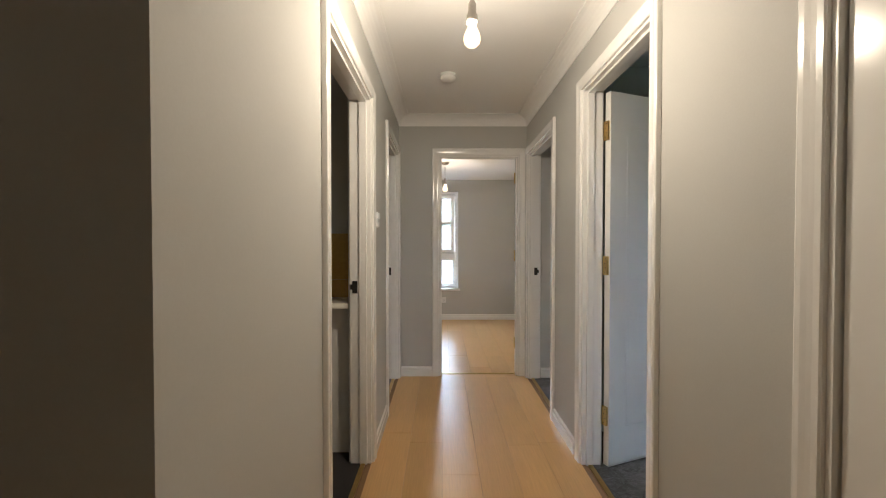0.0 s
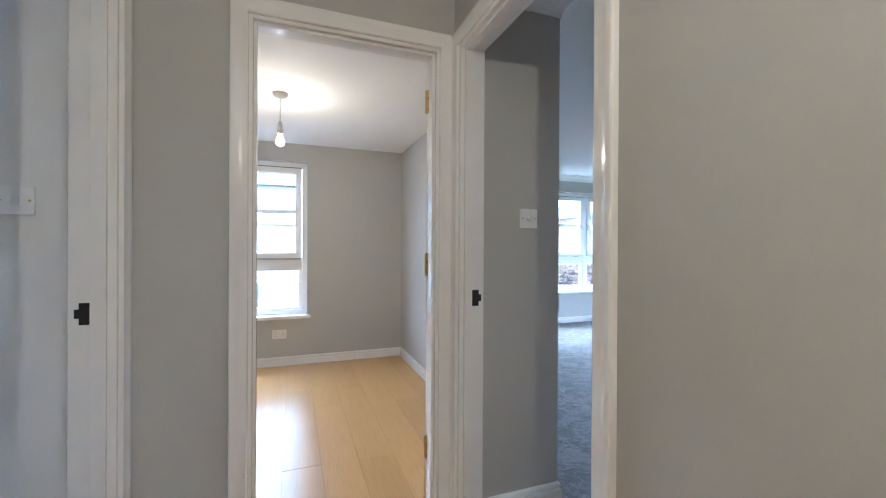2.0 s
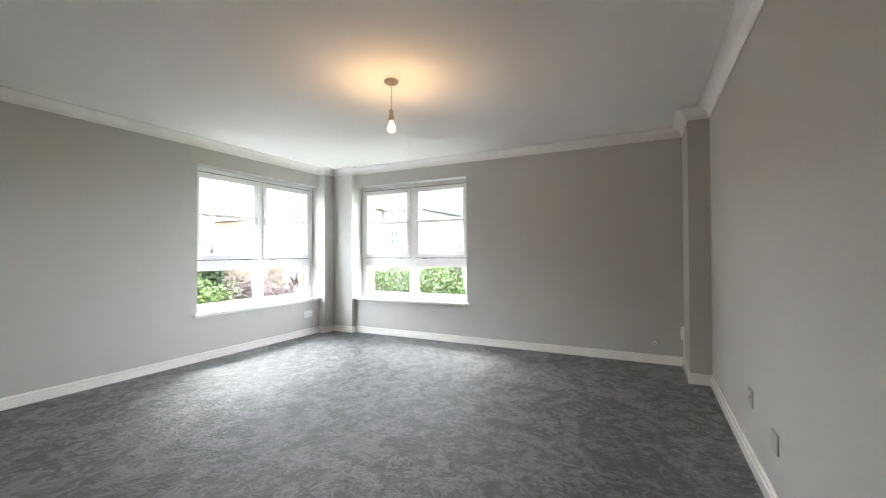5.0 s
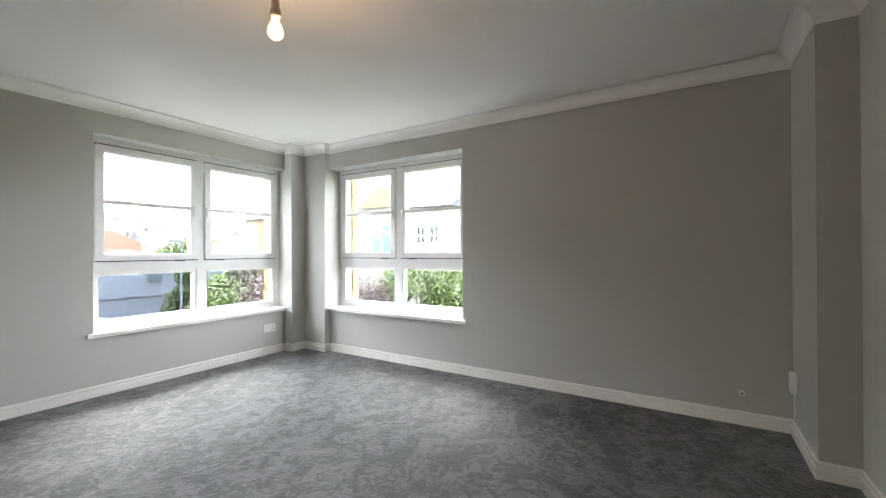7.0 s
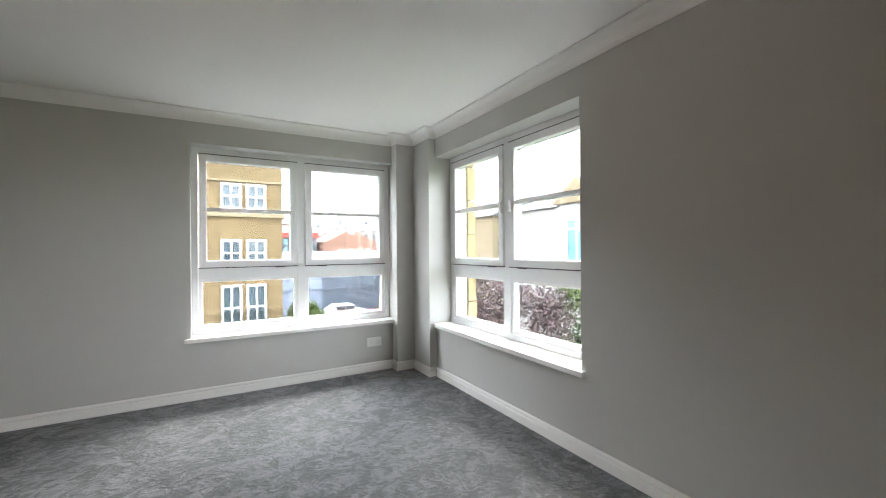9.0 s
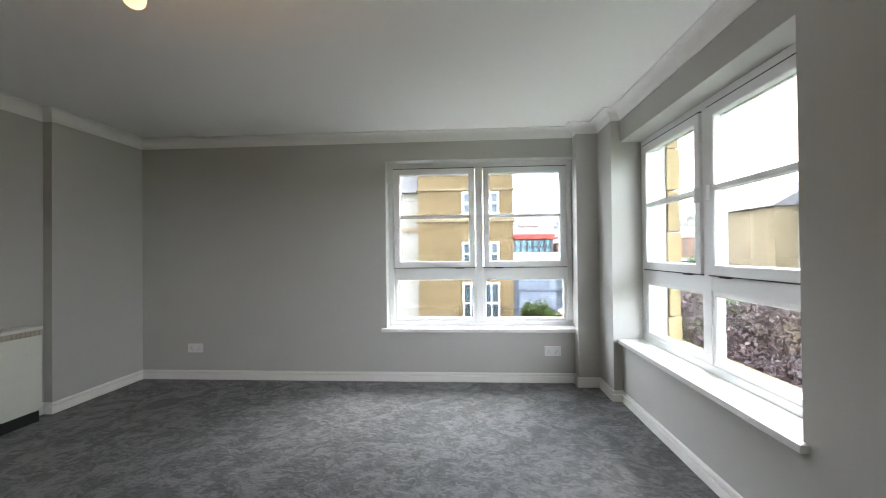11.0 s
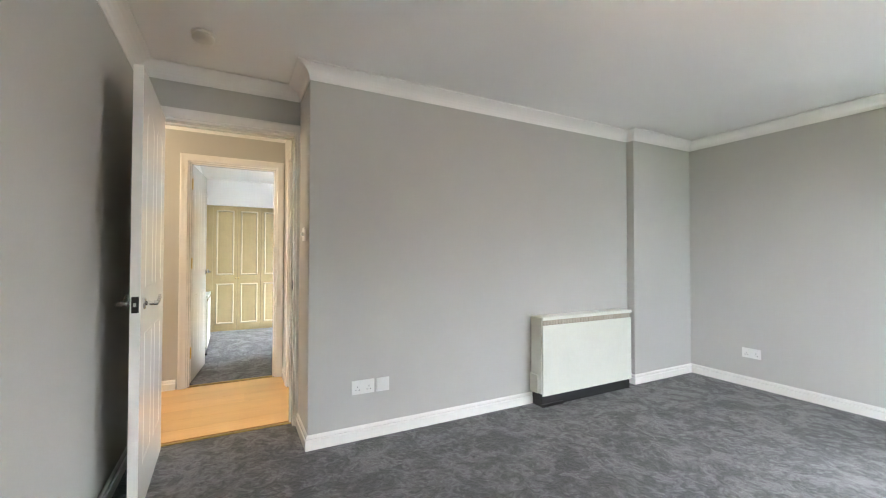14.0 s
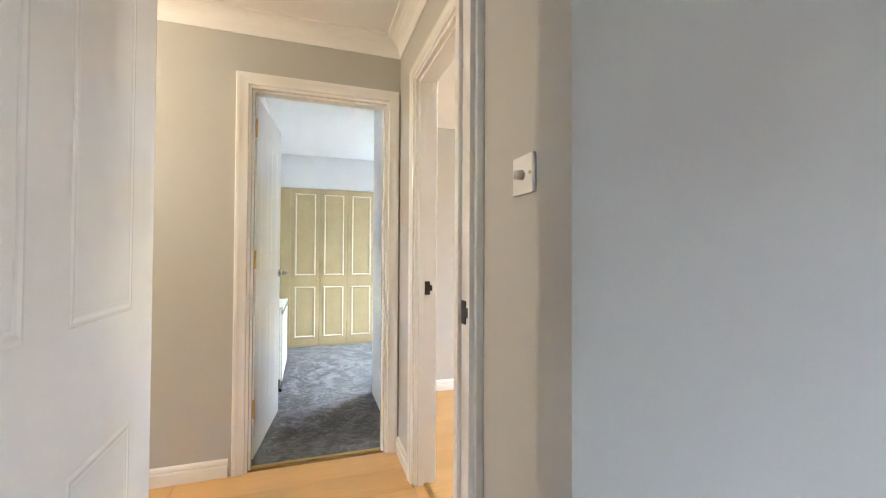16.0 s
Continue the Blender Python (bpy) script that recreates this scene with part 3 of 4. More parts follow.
pendant(BULB_STUDY, SCEIL, "bare lit bulb on a pale flex in the small room")


def smoke_alarm(x, y, top, label):
    root = tagged(new("smoke_alarm"), label, "smoke alarm", group="smoke alarms")
    part("base", lathe(bmesh.new(), [(0.055, 0), (0.055, -0.012), (0.05, -0.014)], (x, y, top), 28), PLASTIC, root, smooth=True)
    part("cover", lathe(bmesh.new(), [(0.05, -0.013), (0.052, -0.03), (0.042, -0.04), (0.02, -0.043), (0.002, -0.043)], (x, y, top), 28), PLASTIC, root, smooth=True)


smoke_alarm(0.383, 2.90, HCEIL, "round white smoke alarm on the hall ceiling")
smoke_alarm(1.72, 3.21, LCEIL, "round white smoke alarm on the living room ceiling")


def plate(name, label, category, m, w, h, kind):
    """A white wall plate. In its own space x is along the wall, z up, -y out of the wall."""
    root = tagged(new(name), label, category)
    root.matrix_world = m
    part("plate", boxm(-w / 2, w / 2, -0.009, 0, -h / 2, h / 2, 0.003), LAMPHOLDER if "grey" in label.split()[0] else PLASTIC, root)
    if kind == "dimmer":
        part("knob", cyl(bmesh.new(), 0.011, 0.010, (0, -0.009, 0), (0, -0.024, 0), 20), PLASTIC, root, smooth=True)
    if kind == "switch":
        part("rocker", boxm(-0.009, 0.009, -0.014, -0.008, -0.014, 0.014, 0.002), PLASTIC, root)
    if kind in ("dimmer", "switch"):
        for sx in (-w * 0.38, w * 0.38):
            part("screw", cyl(bmesh.new(), 0.004, 0.004, (sx, -0.009, 0), (sx, -0.0105, 0), 12), BRASS, root)
    if kind in ("double", "single"):
        for cx in ((-w * 0.25, w * 0.25) if kind == "double" else (0,)):
            part("rocker", boxm(cx + 0.006, cx + 0.016, -0.013, -0.008, 0.014, 0.032, 0.001), PLASTIC, root)
            for dx, dz, hw, hh in ((0, 0.004, 0.002, 0.004), (-0.011, -0.016, 0.0035, 0.002), (0.011, -0.016, 0.0035, 0.002)):
                part("pin_hole", boxm(cx + dx - hw, cx + dx + hw, -0.0096, -0.008, dz - hh, dz + hh), BLACK, root)
    if kind == "thermostat":
        part("cover", boxm(-w * 0.42, w * 0.42, -0.022, -0.008, 0.004, h * 0.45, 0.004), PLASTIC, root)
        part("lower_cover", boxm(-w * 0.42, w * 0.42, -0.018, -0.008, -h * 0.45, -0.004, 0.004), PLASTIC, root)
        part("slot", boxm(-w * 0.2, w * 0.2, -0.0185, -0.0175, -0.012, -0.009), BLACK, root)
    return root


def on_wall(x, y, z, facing):
    return pose(x, y, z, 0, 0, {"south": 0, "east": 90, "north": 180, "west": 270}[facing])


plate("dimmer_switch", "square white dimmer switch with brass screws on the grey wall", "light switch", on_wall(1.447, RY, 1.294, "south"), 0.086, 0.086, "dimmer")
plate("double_socket", "white double socket on the grey wall above the skirting", "socket", on_wall(WX, 4.097, 0.327, "east"), 0.146, 0.086, "double")
plate("fused_outlet", "square white fused outlet beside the double socket", "socket", on_wall(WX, 4.228, 0.326, "east"), 0.086, 0.086, "blank")
plate("double_socket", "white double socket on the window wall above the skirting", "socket", on_wall(2.22, NY, 0.298, "south"), 0.146, 0.086, "double")
plate("double_socket", "white double socket below the living room window", "socket", on_wall(5.60, NY, 0.285, "south"), 0.146, 0.086, "double")
plate("double_socket", "grey metal socket plate on the long plain wall", "socket", on_wall(4.11, SY, 0.35, "north"), 0.086, 0.086, "single")
plate("aerial_outlet", "grey metal aerial outlet on the long plain wall", "socket", on_wall(3.67, SY, 0.305, "north"), 0.086, 0.086, "blank")
plate("double_socket", "white double socket below the small room window", "socket", on_wall(0.338, 6.45, 0.308, "south"), 0.13, 0.086, "double")
plate("wall_thermostat", "white two-part wall control in the hall", "thermostat", on_wall(HX0, 2.525, 1.345, "east"), 0.08, 0.09, "thermostat")
plate("light_switch", "white light switch on the white bedroom wall", "light switch", on_wall(-0.32, HN, 1.298, "south"), 0.09, 0.086, "switch")
plate("heater_outlet", "small white outlet beside the storage heater", "socket", on_wall(WX, 6.53, 0.33, "east"), 0.06, 0.086, "blank")
cable = tagged(new("cable_outlet"), "small round white cable outlet with a dark hole", "socket")
part("cover", cyl(bmesh.new(), 0.02, 0.016, (EX, 3.25, 0.2), (EX - 0.012, 3.25, 0.2), 20), PLASTIC, cable, smooth=True)
part("hole", cyl(bmesh.new(), 0.006, 0.006, (EX - 0.0121, 3.25, 0.2), (EX - 0.013, 3.25, 0.2), 12), BLACK, cable)
phone = tagged(new("telephone_box"), "small rounded white telephone junction box on the casing", "junction box")
part("cover", boxm(5.93, 6.01, 2.998, 3.03, 0.27, 0.39, 0.012), PLASTIC, phone)
part("cable", cyl(bmesh.new(), 0.004, 0.004, (5.97, 3.006, 0.275), (5.97, 3.006, 0.095), 8), PLASTIC, phone)


def storage_heater(label, m, length):
    """Its own space: x along the wall, -y out of the wall."""
    root = tagged(new("storage_heater"), label, "heater")
    root.matrix_world = m
    h, d = 0.685, 0.138
    part("body", boxm(0, length, -d + 0.014, -0.004, 0.10, h, 0.008), CREAM, root)
    front = part("front_panel", boxm(0.006, length - 0.006, -d, -d + 0.013, 0.085, h - 0.062, 0.005), CREAM, root, "cream enamelled front panel")
    part("top_trim", boxm(0.0, length, -d - 0.002, -d + 0.016, h - 0.022, h + 0.003, 0.004), CREAM, root)
    g = part("grille", boxm(0.012, length - 0.012, -d + 0.004, -d + 0.013, h - 0.062, h - 0.022), GRILLE, root, "dusty brown air outlet grille")
    for i in range(34):
        x = 0.02 + i * (length - 0.04) / 33
        part("slat", boxm(x - 0.003, x + 0.003, -d, -d + 0.005, h - 0.06, h - 0.024), GRILLE, g)
    part("base", boxm(0.008, length - 0.008, -d + 0.02, -0.01, 0.0, 0.099, 0.004), BLACK, root, "black metal plinth")
    part("foot", boxm(0.004, 0.22, -d + 0.004, -d + 0.021, 0.0, 0.022, 0.003), BLACK, root)
    part("side_cover", boxm(-0.012, 0.0, -0.09, -0.004, 0.10, 0.24, 0.004), CREAM, root)
    return root


storage_heater("cream storage heater with a dusty grille and black plinth", pose(WX, 5.455, 0, 0, 0, 90), 1.02)
storage_heater("white storage heater on the bedroom wall", pose(-1.3, 2.97, 0, 0, 0, 180), 0.72)

# bedroom wardrobe
for i in range(7):
    y0 = 3.09 + 0.335 * i
    unit = tagged(new("wardrobe_unit"), "limed oak wardrobe unit with cream mouldings, closed", "wardrobe", group="fitted wardrobe")
    part("body", boxm(-3.64, -2.951, y0, y0 + 0.333, 0.0, 1.93), WARDROBE, unit)
    d = part("door", boxm(-2.95, -2.93, y0 + 0.003, y0 + 0.332, 0.05, 1.92, 0.002), WARDROBE, unit)
    for z0, z1 in ((0.11, 0.73), (0.86, 1.86)):
        path = [(y0 + 0.045, z0), (y0 + 0.29, z0), (y0 + 0.29, z1), (y0 + 0.045, z1)]
        part("moulding", sweep(bmesh.new(), path, [(0, 0), (0.004, 0.008), (0.014, 0.012), (0.024, 0.004), (0.026, 0)], lambda p, h: (-2.93 + h, p.x, p.y), True), WARDROBE_TRIM, d, "cream panel moulding")
    part("knob", lathe(bmesh.new(), [(0.006, 0), (0.01, 0.01), (0.012, 0.018), (0.008, 0.024)], (-2.92, y0 + (0.315 if i % 2 == 0 else 0.02), 0.80)), BRASS, unit)
structure(finish("trim", boxm(-3.64, -2.95, 2.97, 3.088, 0, 1.93), WARDROBE), "limed oak filler beside the wardrobe", "filler panel")

# bathroom: vanity, tiles, mirror
counter = tagged(new("vanity_counter"), "cream vanity counter with open shelves below", "vanity unit")
part("worktop", boxm(-2.19, HX0 - 0.112, 2.375, 2.625, 0.845, 0.877, 0.01), CERAMIC, counter)
part("side_panel", boxm(-0.34, HX0 - 0.112, 2.47, 2.625, 0.0, 0.844, 0.002), GLOSS, counter)
part("side_panel", boxm(-1.04, -0.98, 2.42, 2.625, 0.0, 0.844, 0.002), GLOSS, counter)
part("shelf", boxm(-0.98, -0.34, 2.44, 2.625, 0.50, 0.525, 0.003), GLOSS, counter)
part("shelf", boxm(-0.98, -0.34, 2.44, 2.625, 0.19, 0.215, 0.003), GLOSS, counter)
basin = tagged(new("wash_basin"), "cream ceramic basin set in the vanity counter", "basin")
part("bowl", lathe(bmesh.new(), [(0.10, -0.0), (0.17, 0.002), (0.185, 0.014), (0.175, 0.024), (0.15, 0.022), (0.11, 0.006), (0.02, 0.003)], (-0.93, 2.50, 0.877), 32), CERAMIC, basin, smooth=True)
mirror = tagged(new("wall_mirror"), "mirror in a wide bronze frame on the bathroom wall", "mirror")
part("frame", sweep(bmesh.new(), [(-1.35, 1.29), (-0.72, 1.29), (-0.72, 1.855), (-1.35, 1.855)], [(0, 0), (0, 0.025), (0.02, 0.04), (0.06, 0.03), (0.085, 0.015), (0.085, 0)], lambda p, h: (p.x, 2.64 - h, p.y), True), BRONZE, mirror)
part("glass", boxm(-1.28, -0.79, 2.63, 2.638, 1.36, 1.785), MIRROR, mirror)
tiles = structure(finish("trim", boxm(-2.19, HX0 - 0.112, 2.630, 2.639, 0.86, 1.268), GROUT), "ochre ceramic wall tiles above the vanity", "wall tiles")

# ---- outside ----
GRASS = mat("grass", (0.07, 0.10, 0.03), 1.0, var=0.3, scale=0.3, fine=6, bump=0.3)
ASPHALT = mat("asphalt", (0.06, 0.06, 0.063), 0.9, var=0.2, scale=0.5, fine=20)
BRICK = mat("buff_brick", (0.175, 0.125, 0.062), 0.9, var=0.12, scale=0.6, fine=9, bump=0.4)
bn = BRICK.node_tree
b_tex, b_map, b_mul = bn.nodes.new("ShaderNodeTexBrick"), bn.nodes.new("ShaderNodeMapping"), bn.nodes.new("ShaderNodeMixRGB")
b_geo = next(n for n in bn.nodes if n.bl_idname == "ShaderNodeNewGeometry")
b_map.inputs["Rotation"].default_value = (radians(-90), 0, 0)
b_tex.inputs["Scale"].default_value = 1.0
b_tex.inputs["Brick Width"].default_value, b_tex.inputs["Row Height"].default_value, b_tex.inputs["Mortar Size"].default_value = 0.44, 0.15, 0.012
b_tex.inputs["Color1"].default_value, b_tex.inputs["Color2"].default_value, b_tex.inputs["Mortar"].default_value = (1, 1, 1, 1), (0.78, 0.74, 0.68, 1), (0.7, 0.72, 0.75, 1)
b_mul.blend_type, b_mul.inputs[0].default_value = "MULTIPLY", 1.0
b_shader = bn.nodes["Principled BSDF"]
bn.links.new(b_geo.outputs["Position"], b_map.inputs["Vector"])
bn.links.new(b_map.outputs[0], b_tex.inputs["Vector"])
bn.links.new(b_shader.inputs["Base Color"].links[0].from_socket, b_mul.inputs[1])
bn.links.new(b_tex.outputs["Color"], b_mul.inputs[2])
bn.links.new(b_mul.outputs[0], b_shader.inputs["Base Color"])
RENDER = mat("cream_render", (0.30, 0.285, 0.26), 0.9, var=0.05, scale=0.4, fine=8)
WHITE_RENDER = mat("white_render", (0.30, 0.29, 0.275), 0.9, var=0.04, scale=0.4, fine=8)
RED_BRICK = mat("red_sandstone", (0.2, 0.11, 0.078), 0.9, var=0.18, scale=0.3, fine=3, bump=0.3)
SLATE = mat("grey_slate", (0.11, 0.11, 0.12), 0.8, var=0.18, scale=0.5, fine=6)
BLUE_CLAD = mat("blue_grey_cladding", (0.085, 0.105, 0.135), 0.6, var=0.06, scale=0.2, fine=3)
RED_PAINT = mat("red_paint", (0.3, 0.045, 0.03), 0.6, var=0.12, scale=0.4)
DARK_PANE = mat("far_window_pane", (0.05, 0.07, 0.085), 0.08, var=0.2, scale=0.5)
BLUE_PANE = mat("teal_window", (0.1, 0.22, 0.27), 0.15, var=0.2, scale=0.5)
BARK = mat("bark", (0.1, 0.07, 0.05), 0.9, var=0.3, scale=4)
LEAF = mat("green_leaves", (0.075, 0.115, 0.025), 0.6, var=0.35, scale=1.6, fine=9, bump=0.0)
DARK_LEAF = mat("dark_green_leaves", (0.035, 0.06, 0.02), 0.6, var=0.35, scale=1.6, fine=9, bump=0.0)
COPPER_LEAF = mat("copper_leaves", (0.07, 0.042, 0.045), 0.55, var=0.4, scale=2, fine=9, bump=0.0)
CAR_PAINT = mat("white_car_paint", (0.8, 0.8, 0.8), 0.2, var=0.02)
HILL = mat("hillside", (0.12, 0.15, 0.08), 1.0, var=0.3, scale=0.05, fine=0.6)
GROUND = -5.6
structure(finish("ground", boxm(-900, 900, 8.2, 1500, GROUND - 0.5, GROUND), ASPHALT), "grey asphalt yard and street", "ground")
structure(finish("ground_south", boxm(-900, 900, -900, 8.2, GROUND - 0.5, GROUND - 0.004), GRASS), "grass round the flats", "ground")


def facade_window(root, x0, x1, z0, z1, y, frame_mat=UPVC, pane_mat=None, cross=True):
    """A sash window let into a wall that faces -y."""
    w = part("window", sweep(bmesh.new(), [(x0, z0), (x1, z0), (x1, z1), (x0, z1)], [(0, -0.06), (0.1, -0.06), (0.1, 0.02), (0, 0.02)], lambda p, h: (p.x, y + h, p.y), True), frame_mat, root)
    part("pane", boxm(x0 + 0.08, x1 - 0.08, y - 0.02, y - 0.01, z0 + 0.08, z1 - 0.08), pane_mat or DARK_PANE, w)
    if cross:
        part("glazing_bar", boxm((x0 + x1) / 2 - 0.04, (x0 + x1) / 2 + 0.04, y - 0.05, y, z0 + 0.08, z1 - 0.08), frame_mat, w)
        part("glazing_bar", boxm(x0 + 0.08, x1 - 0.08, y - 0.045, y, (z0 + z1) / 2 - 0.04, (z0 + z1) / 2 + 0.04), frame_mat, w)
    return w


def gable_roof(bm, x0, x1, y0, y1, z, rise, over=0.3, along="x"):
    x0, x1, y0, y1 = x0 - over, x1 + over, y0 - over, y1 + over
    if along == "x":
        ym = (y0 + y1) / 2
        pts = [(x0, y0, z), (x1, y0, z), (x1, y1, z), (x0, y1, z), (x0, ym, z + rise), (x1, ym, z + rise)]
        fs = [(0, 1, 5, 4), (2, 3, 4, 5), (0, 4, 3), (1, 2, 5), (0, 3, 2, 1)]
    else:
        xm = (x0 + x1) / 2
        pts = [(x0, y0, z), (x1, y0, z), (x1, y1, z), (x0, y1, z), (xm, y0, z + rise), (xm, y1, z + rise)]
        fs = [(0, 4, 5, 3), (1, 2, 5, 4), (0, 1, 4), (3, 5, 2), (0, 3, 2, 1)]
    v = [bm.verts.new(p) for p in pts]
    for f in fs:
        bm.faces.new([v[i] for i in f])
    return bm


# flats across the yard: buff brick end block and cream rendered range
flats = tagged(new("apartment_building"), "buff brick and cream apartment block with white sash windows", "building")
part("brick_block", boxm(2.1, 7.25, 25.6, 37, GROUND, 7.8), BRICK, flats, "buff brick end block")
for z in (5.55, 2.85):
    part("string_course", boxm(2.0, 7.35, 25.48, 37.1, z, z + 0.28), STONE, flats, "pale stone band")
part("string_course", boxm(2.02, 7.33, 25.5, 37.1, 4.55, 4.66), STONE, flats)
part("roof", gable_roof(bmesh.new(), 2.1, 7.25, 25.6, 37, 7.8, 2.2, 0.4, "y"), SLATE, flats)
part("range_wall", boxm(-24, 2.1, 26.6, 37, GROUND, 4.6), RENDER, flats, "cream rendered wall")
part("range_roof", gable_roof(bmesh.new(), -24, 2.0, 26.6, 37, 4.6, 3.0, 0.35), SLATE, flats)
part("string_course", boxm(-24, 2.1, 26.5, 26.62, 2.4, 2.6), STONE, flats)
for zc, hh in ((3.85, 0.62), (1.1, 0.65), (-1.55, 1.1), (-4.2, 0.7)):
    for xc in (4.95, 6.05):
        facade_window(flats, xc - 0.45, xc + 0.45, zc - hh, zc + hh, 25.58)
    for xc in (-20.4, -15.75, -11.1, -6.4, -1.75):
        facade_window(flats, xc - 0.55, xc + 0.55, zc - 0.25 - hh, zc - 0.25 + hh, 26.58)
rail = part("balcony", sweep(bmesh.new(), [(4.4, 25.6), (4.4, 25.35), (6.6, 25.35), (6.6, 25.6)], [(0.0, -1.75), (0.03, -1.75), (0.03, -1.71), (0, -1.71)], flat), BLACK, flats, "black balcony rail")
for i in range(23):
    part("baluster", boxm(4.4 + i * 0.1, 4.415 + i * 0.1, 25.34, 25.36, -2.6, -1.75), BLACK, rail)

# warehouse with a loading door, red wall before it
shed = tagged(new("warehouse"), "blue-grey clad warehouse with a roller door", "building")
part("wall", boxm(8.5, 27, 46, 66, GROUND, 0.1), BLUE_CLAD, shed)
part("roof", gable_roof(bmesh.new(), 8.5, 27, 46, 66, 0.1, 1.0), SLATE, shed)
part("roller_door", boxm(10.0, 13.8, 45.9, 46.02, GROUND, -1.6), mat("roller_door", (0.2, 0.24, 0.31), 0.6, var=0.1), shed)
part("ledge", boxm(10.0, 26.9, 45.85, 46.02, -2.9, -2.75), BLUE_CLAD, shed)
for x in (20.0, 22.6):
    facade_window(shed, x, x + 1.1, -1.6, -0.7, 45.98, BLACK, cross=False)
tagged(finish("red_wall", boxm(9.4, 26, 38.4, 38.7, GROUND, -4.15, 0.03), RED_PAINT), "low red painted boundary wall of the yard", "wall")

glass_block = tagged(new("office_building"), "glazed office building with a red roof band", "building")
part("body", boxm(9.5, 19, 72, 84, GROUND, 3.4), SLATE, glass_block)
part("roof_band", boxm(11.5, 19.2, 71.6, 72.2, 3.3, 4.1), RED_PAINT, glass_block, "red roof band")
for i in range(6):
    for z in (-0.6, 0.8, 2.1):
        facade_window(glass_block, 12.6 + i, 13.5 + i, z, z + 1.1, 71.98, BLACK, BLUE_PANE, False)
brick_hall = tagged(new("sandstone_hall"), "red sandstone gabled hall", "building")
part("wall", boxm(19.5, 29, 70, 84, GROUND, 2.6), RED_BRICK, brick_hall)
part("gable", gable_roof(bmesh.new(), 20.0, 28.5, 70, 84, 2.6, 2.2, 0.0, "y"), RED_BRICK, brick_hall)
part("coping", cyl(bmesh.new(), 0.7, 0.7, (24.2, 69.9, 4.5), (24.2, 70.6, 4.5), 24), WHITE_RENDER, brick_hall)
for x in (22.0, 23.6, 25.2, 26.8):
    facade_window(brick_hall, x, x + 0.9, 0.2, 1.4, 69.98, UPVC)

# hall with a gable across the garden
east_house = tagged(new("stone_house"), "pale stone hall with slate roof and gabled bay", "building")
part("wall", boxm(26, 38, 17.5, 38, GROUND, 4.2), WHITE_RENDER, east_house)
part("roof", gable_roof(bmesh.new(), 26, 38, 17.5, 38, 4.2, 2.6, 0.3, "y"), SLATE, east_house)
part("stone_wing", boxm(24.6, 30, 31.0, 38.2, GROUND, 4.0), STONE, east_house, "yellow sandstone wing")
part("wing_roof", gable_roof(bmesh.new(), 24.6, 30, 31.0, 38.2, 4.0, 1.7, 0.3, "y"), SLATE, east_house)
part("bay", boxm(25.4, 30, 20.6, 24.6, GROUND, 4.3), WHITE_RENDER, east_house)
part("bay_gable", gable_roof(bmesh.new(), 25.4, 31, 20.6, 24.6, 4.3, 1.7, 0.25, "x"), STONE, east_house)


def side_window(root, y0, y1, z0, z1, x, pane):
    w = part("window", sweep(bmesh.new(), [(y0, z0), (y1, z0), (y1, z1), (y0, z1)], [(0, -0.06), (0.1, -0.06), (0.1, 0.02), (0, 0.02)], lambda p, h: (x + h, p.x, p.y), True), UPVC, root)
    part("pane", boxm(x - 0.02, x - 0.01, y0 + 0.08, y1 - 0.08, z0 + 0.08, z1 - 0.08), pane, w)
    part("glazing_bar", boxm(x - 0.05, x, (y0 + y1) / 2 - 0.05, (y0 + y1) / 2 + 0.05, z0, z1), UPVC, w)
    part("glazing_bar", boxm(x - 0.05, x, y0, y1, z1 - 0.75, z1 - 0.65), UPVC, w)


side_window(east_house, 21.7, 23.6, 0.2, 3.2, 25.38, BLUE_PANE)
for y in (18.1, 19.2):
    side_window(east_house, y, y + 0.8, 1.6, 2.9, 25.98, DARK_PANE)
for y in (26, 28.5):
    side_window(east_house, y, y + 1.1, -1.8, -0.2, 25.98, DARK_PANE)
low_house = tagged(new("low_house"), "low house with a grey slate roof and yellow chimney pot", "building")
part("wall", boxm(29, 40, 4.0, 15.5, GROUND, 1.2), WHITE_RENDER, low_house)
lr = part("roof", gable_roof(bmesh.new(), 29, 40, 4.0, 15.5, 1.2, 3.2, 0.3, "y"), SLATE, low_house)
part("chimney", boxm(29.6, 30.6, 14.4, 15.6, 1.2, 4.4), WHITE_RENDER, lr)
part("chimney_pot", cyl(bmesh.new(), 0.16, 0.13, (30.1, 15.0, 4.4), (30.1, 15.0, 5.1), 12), STONE, lr)


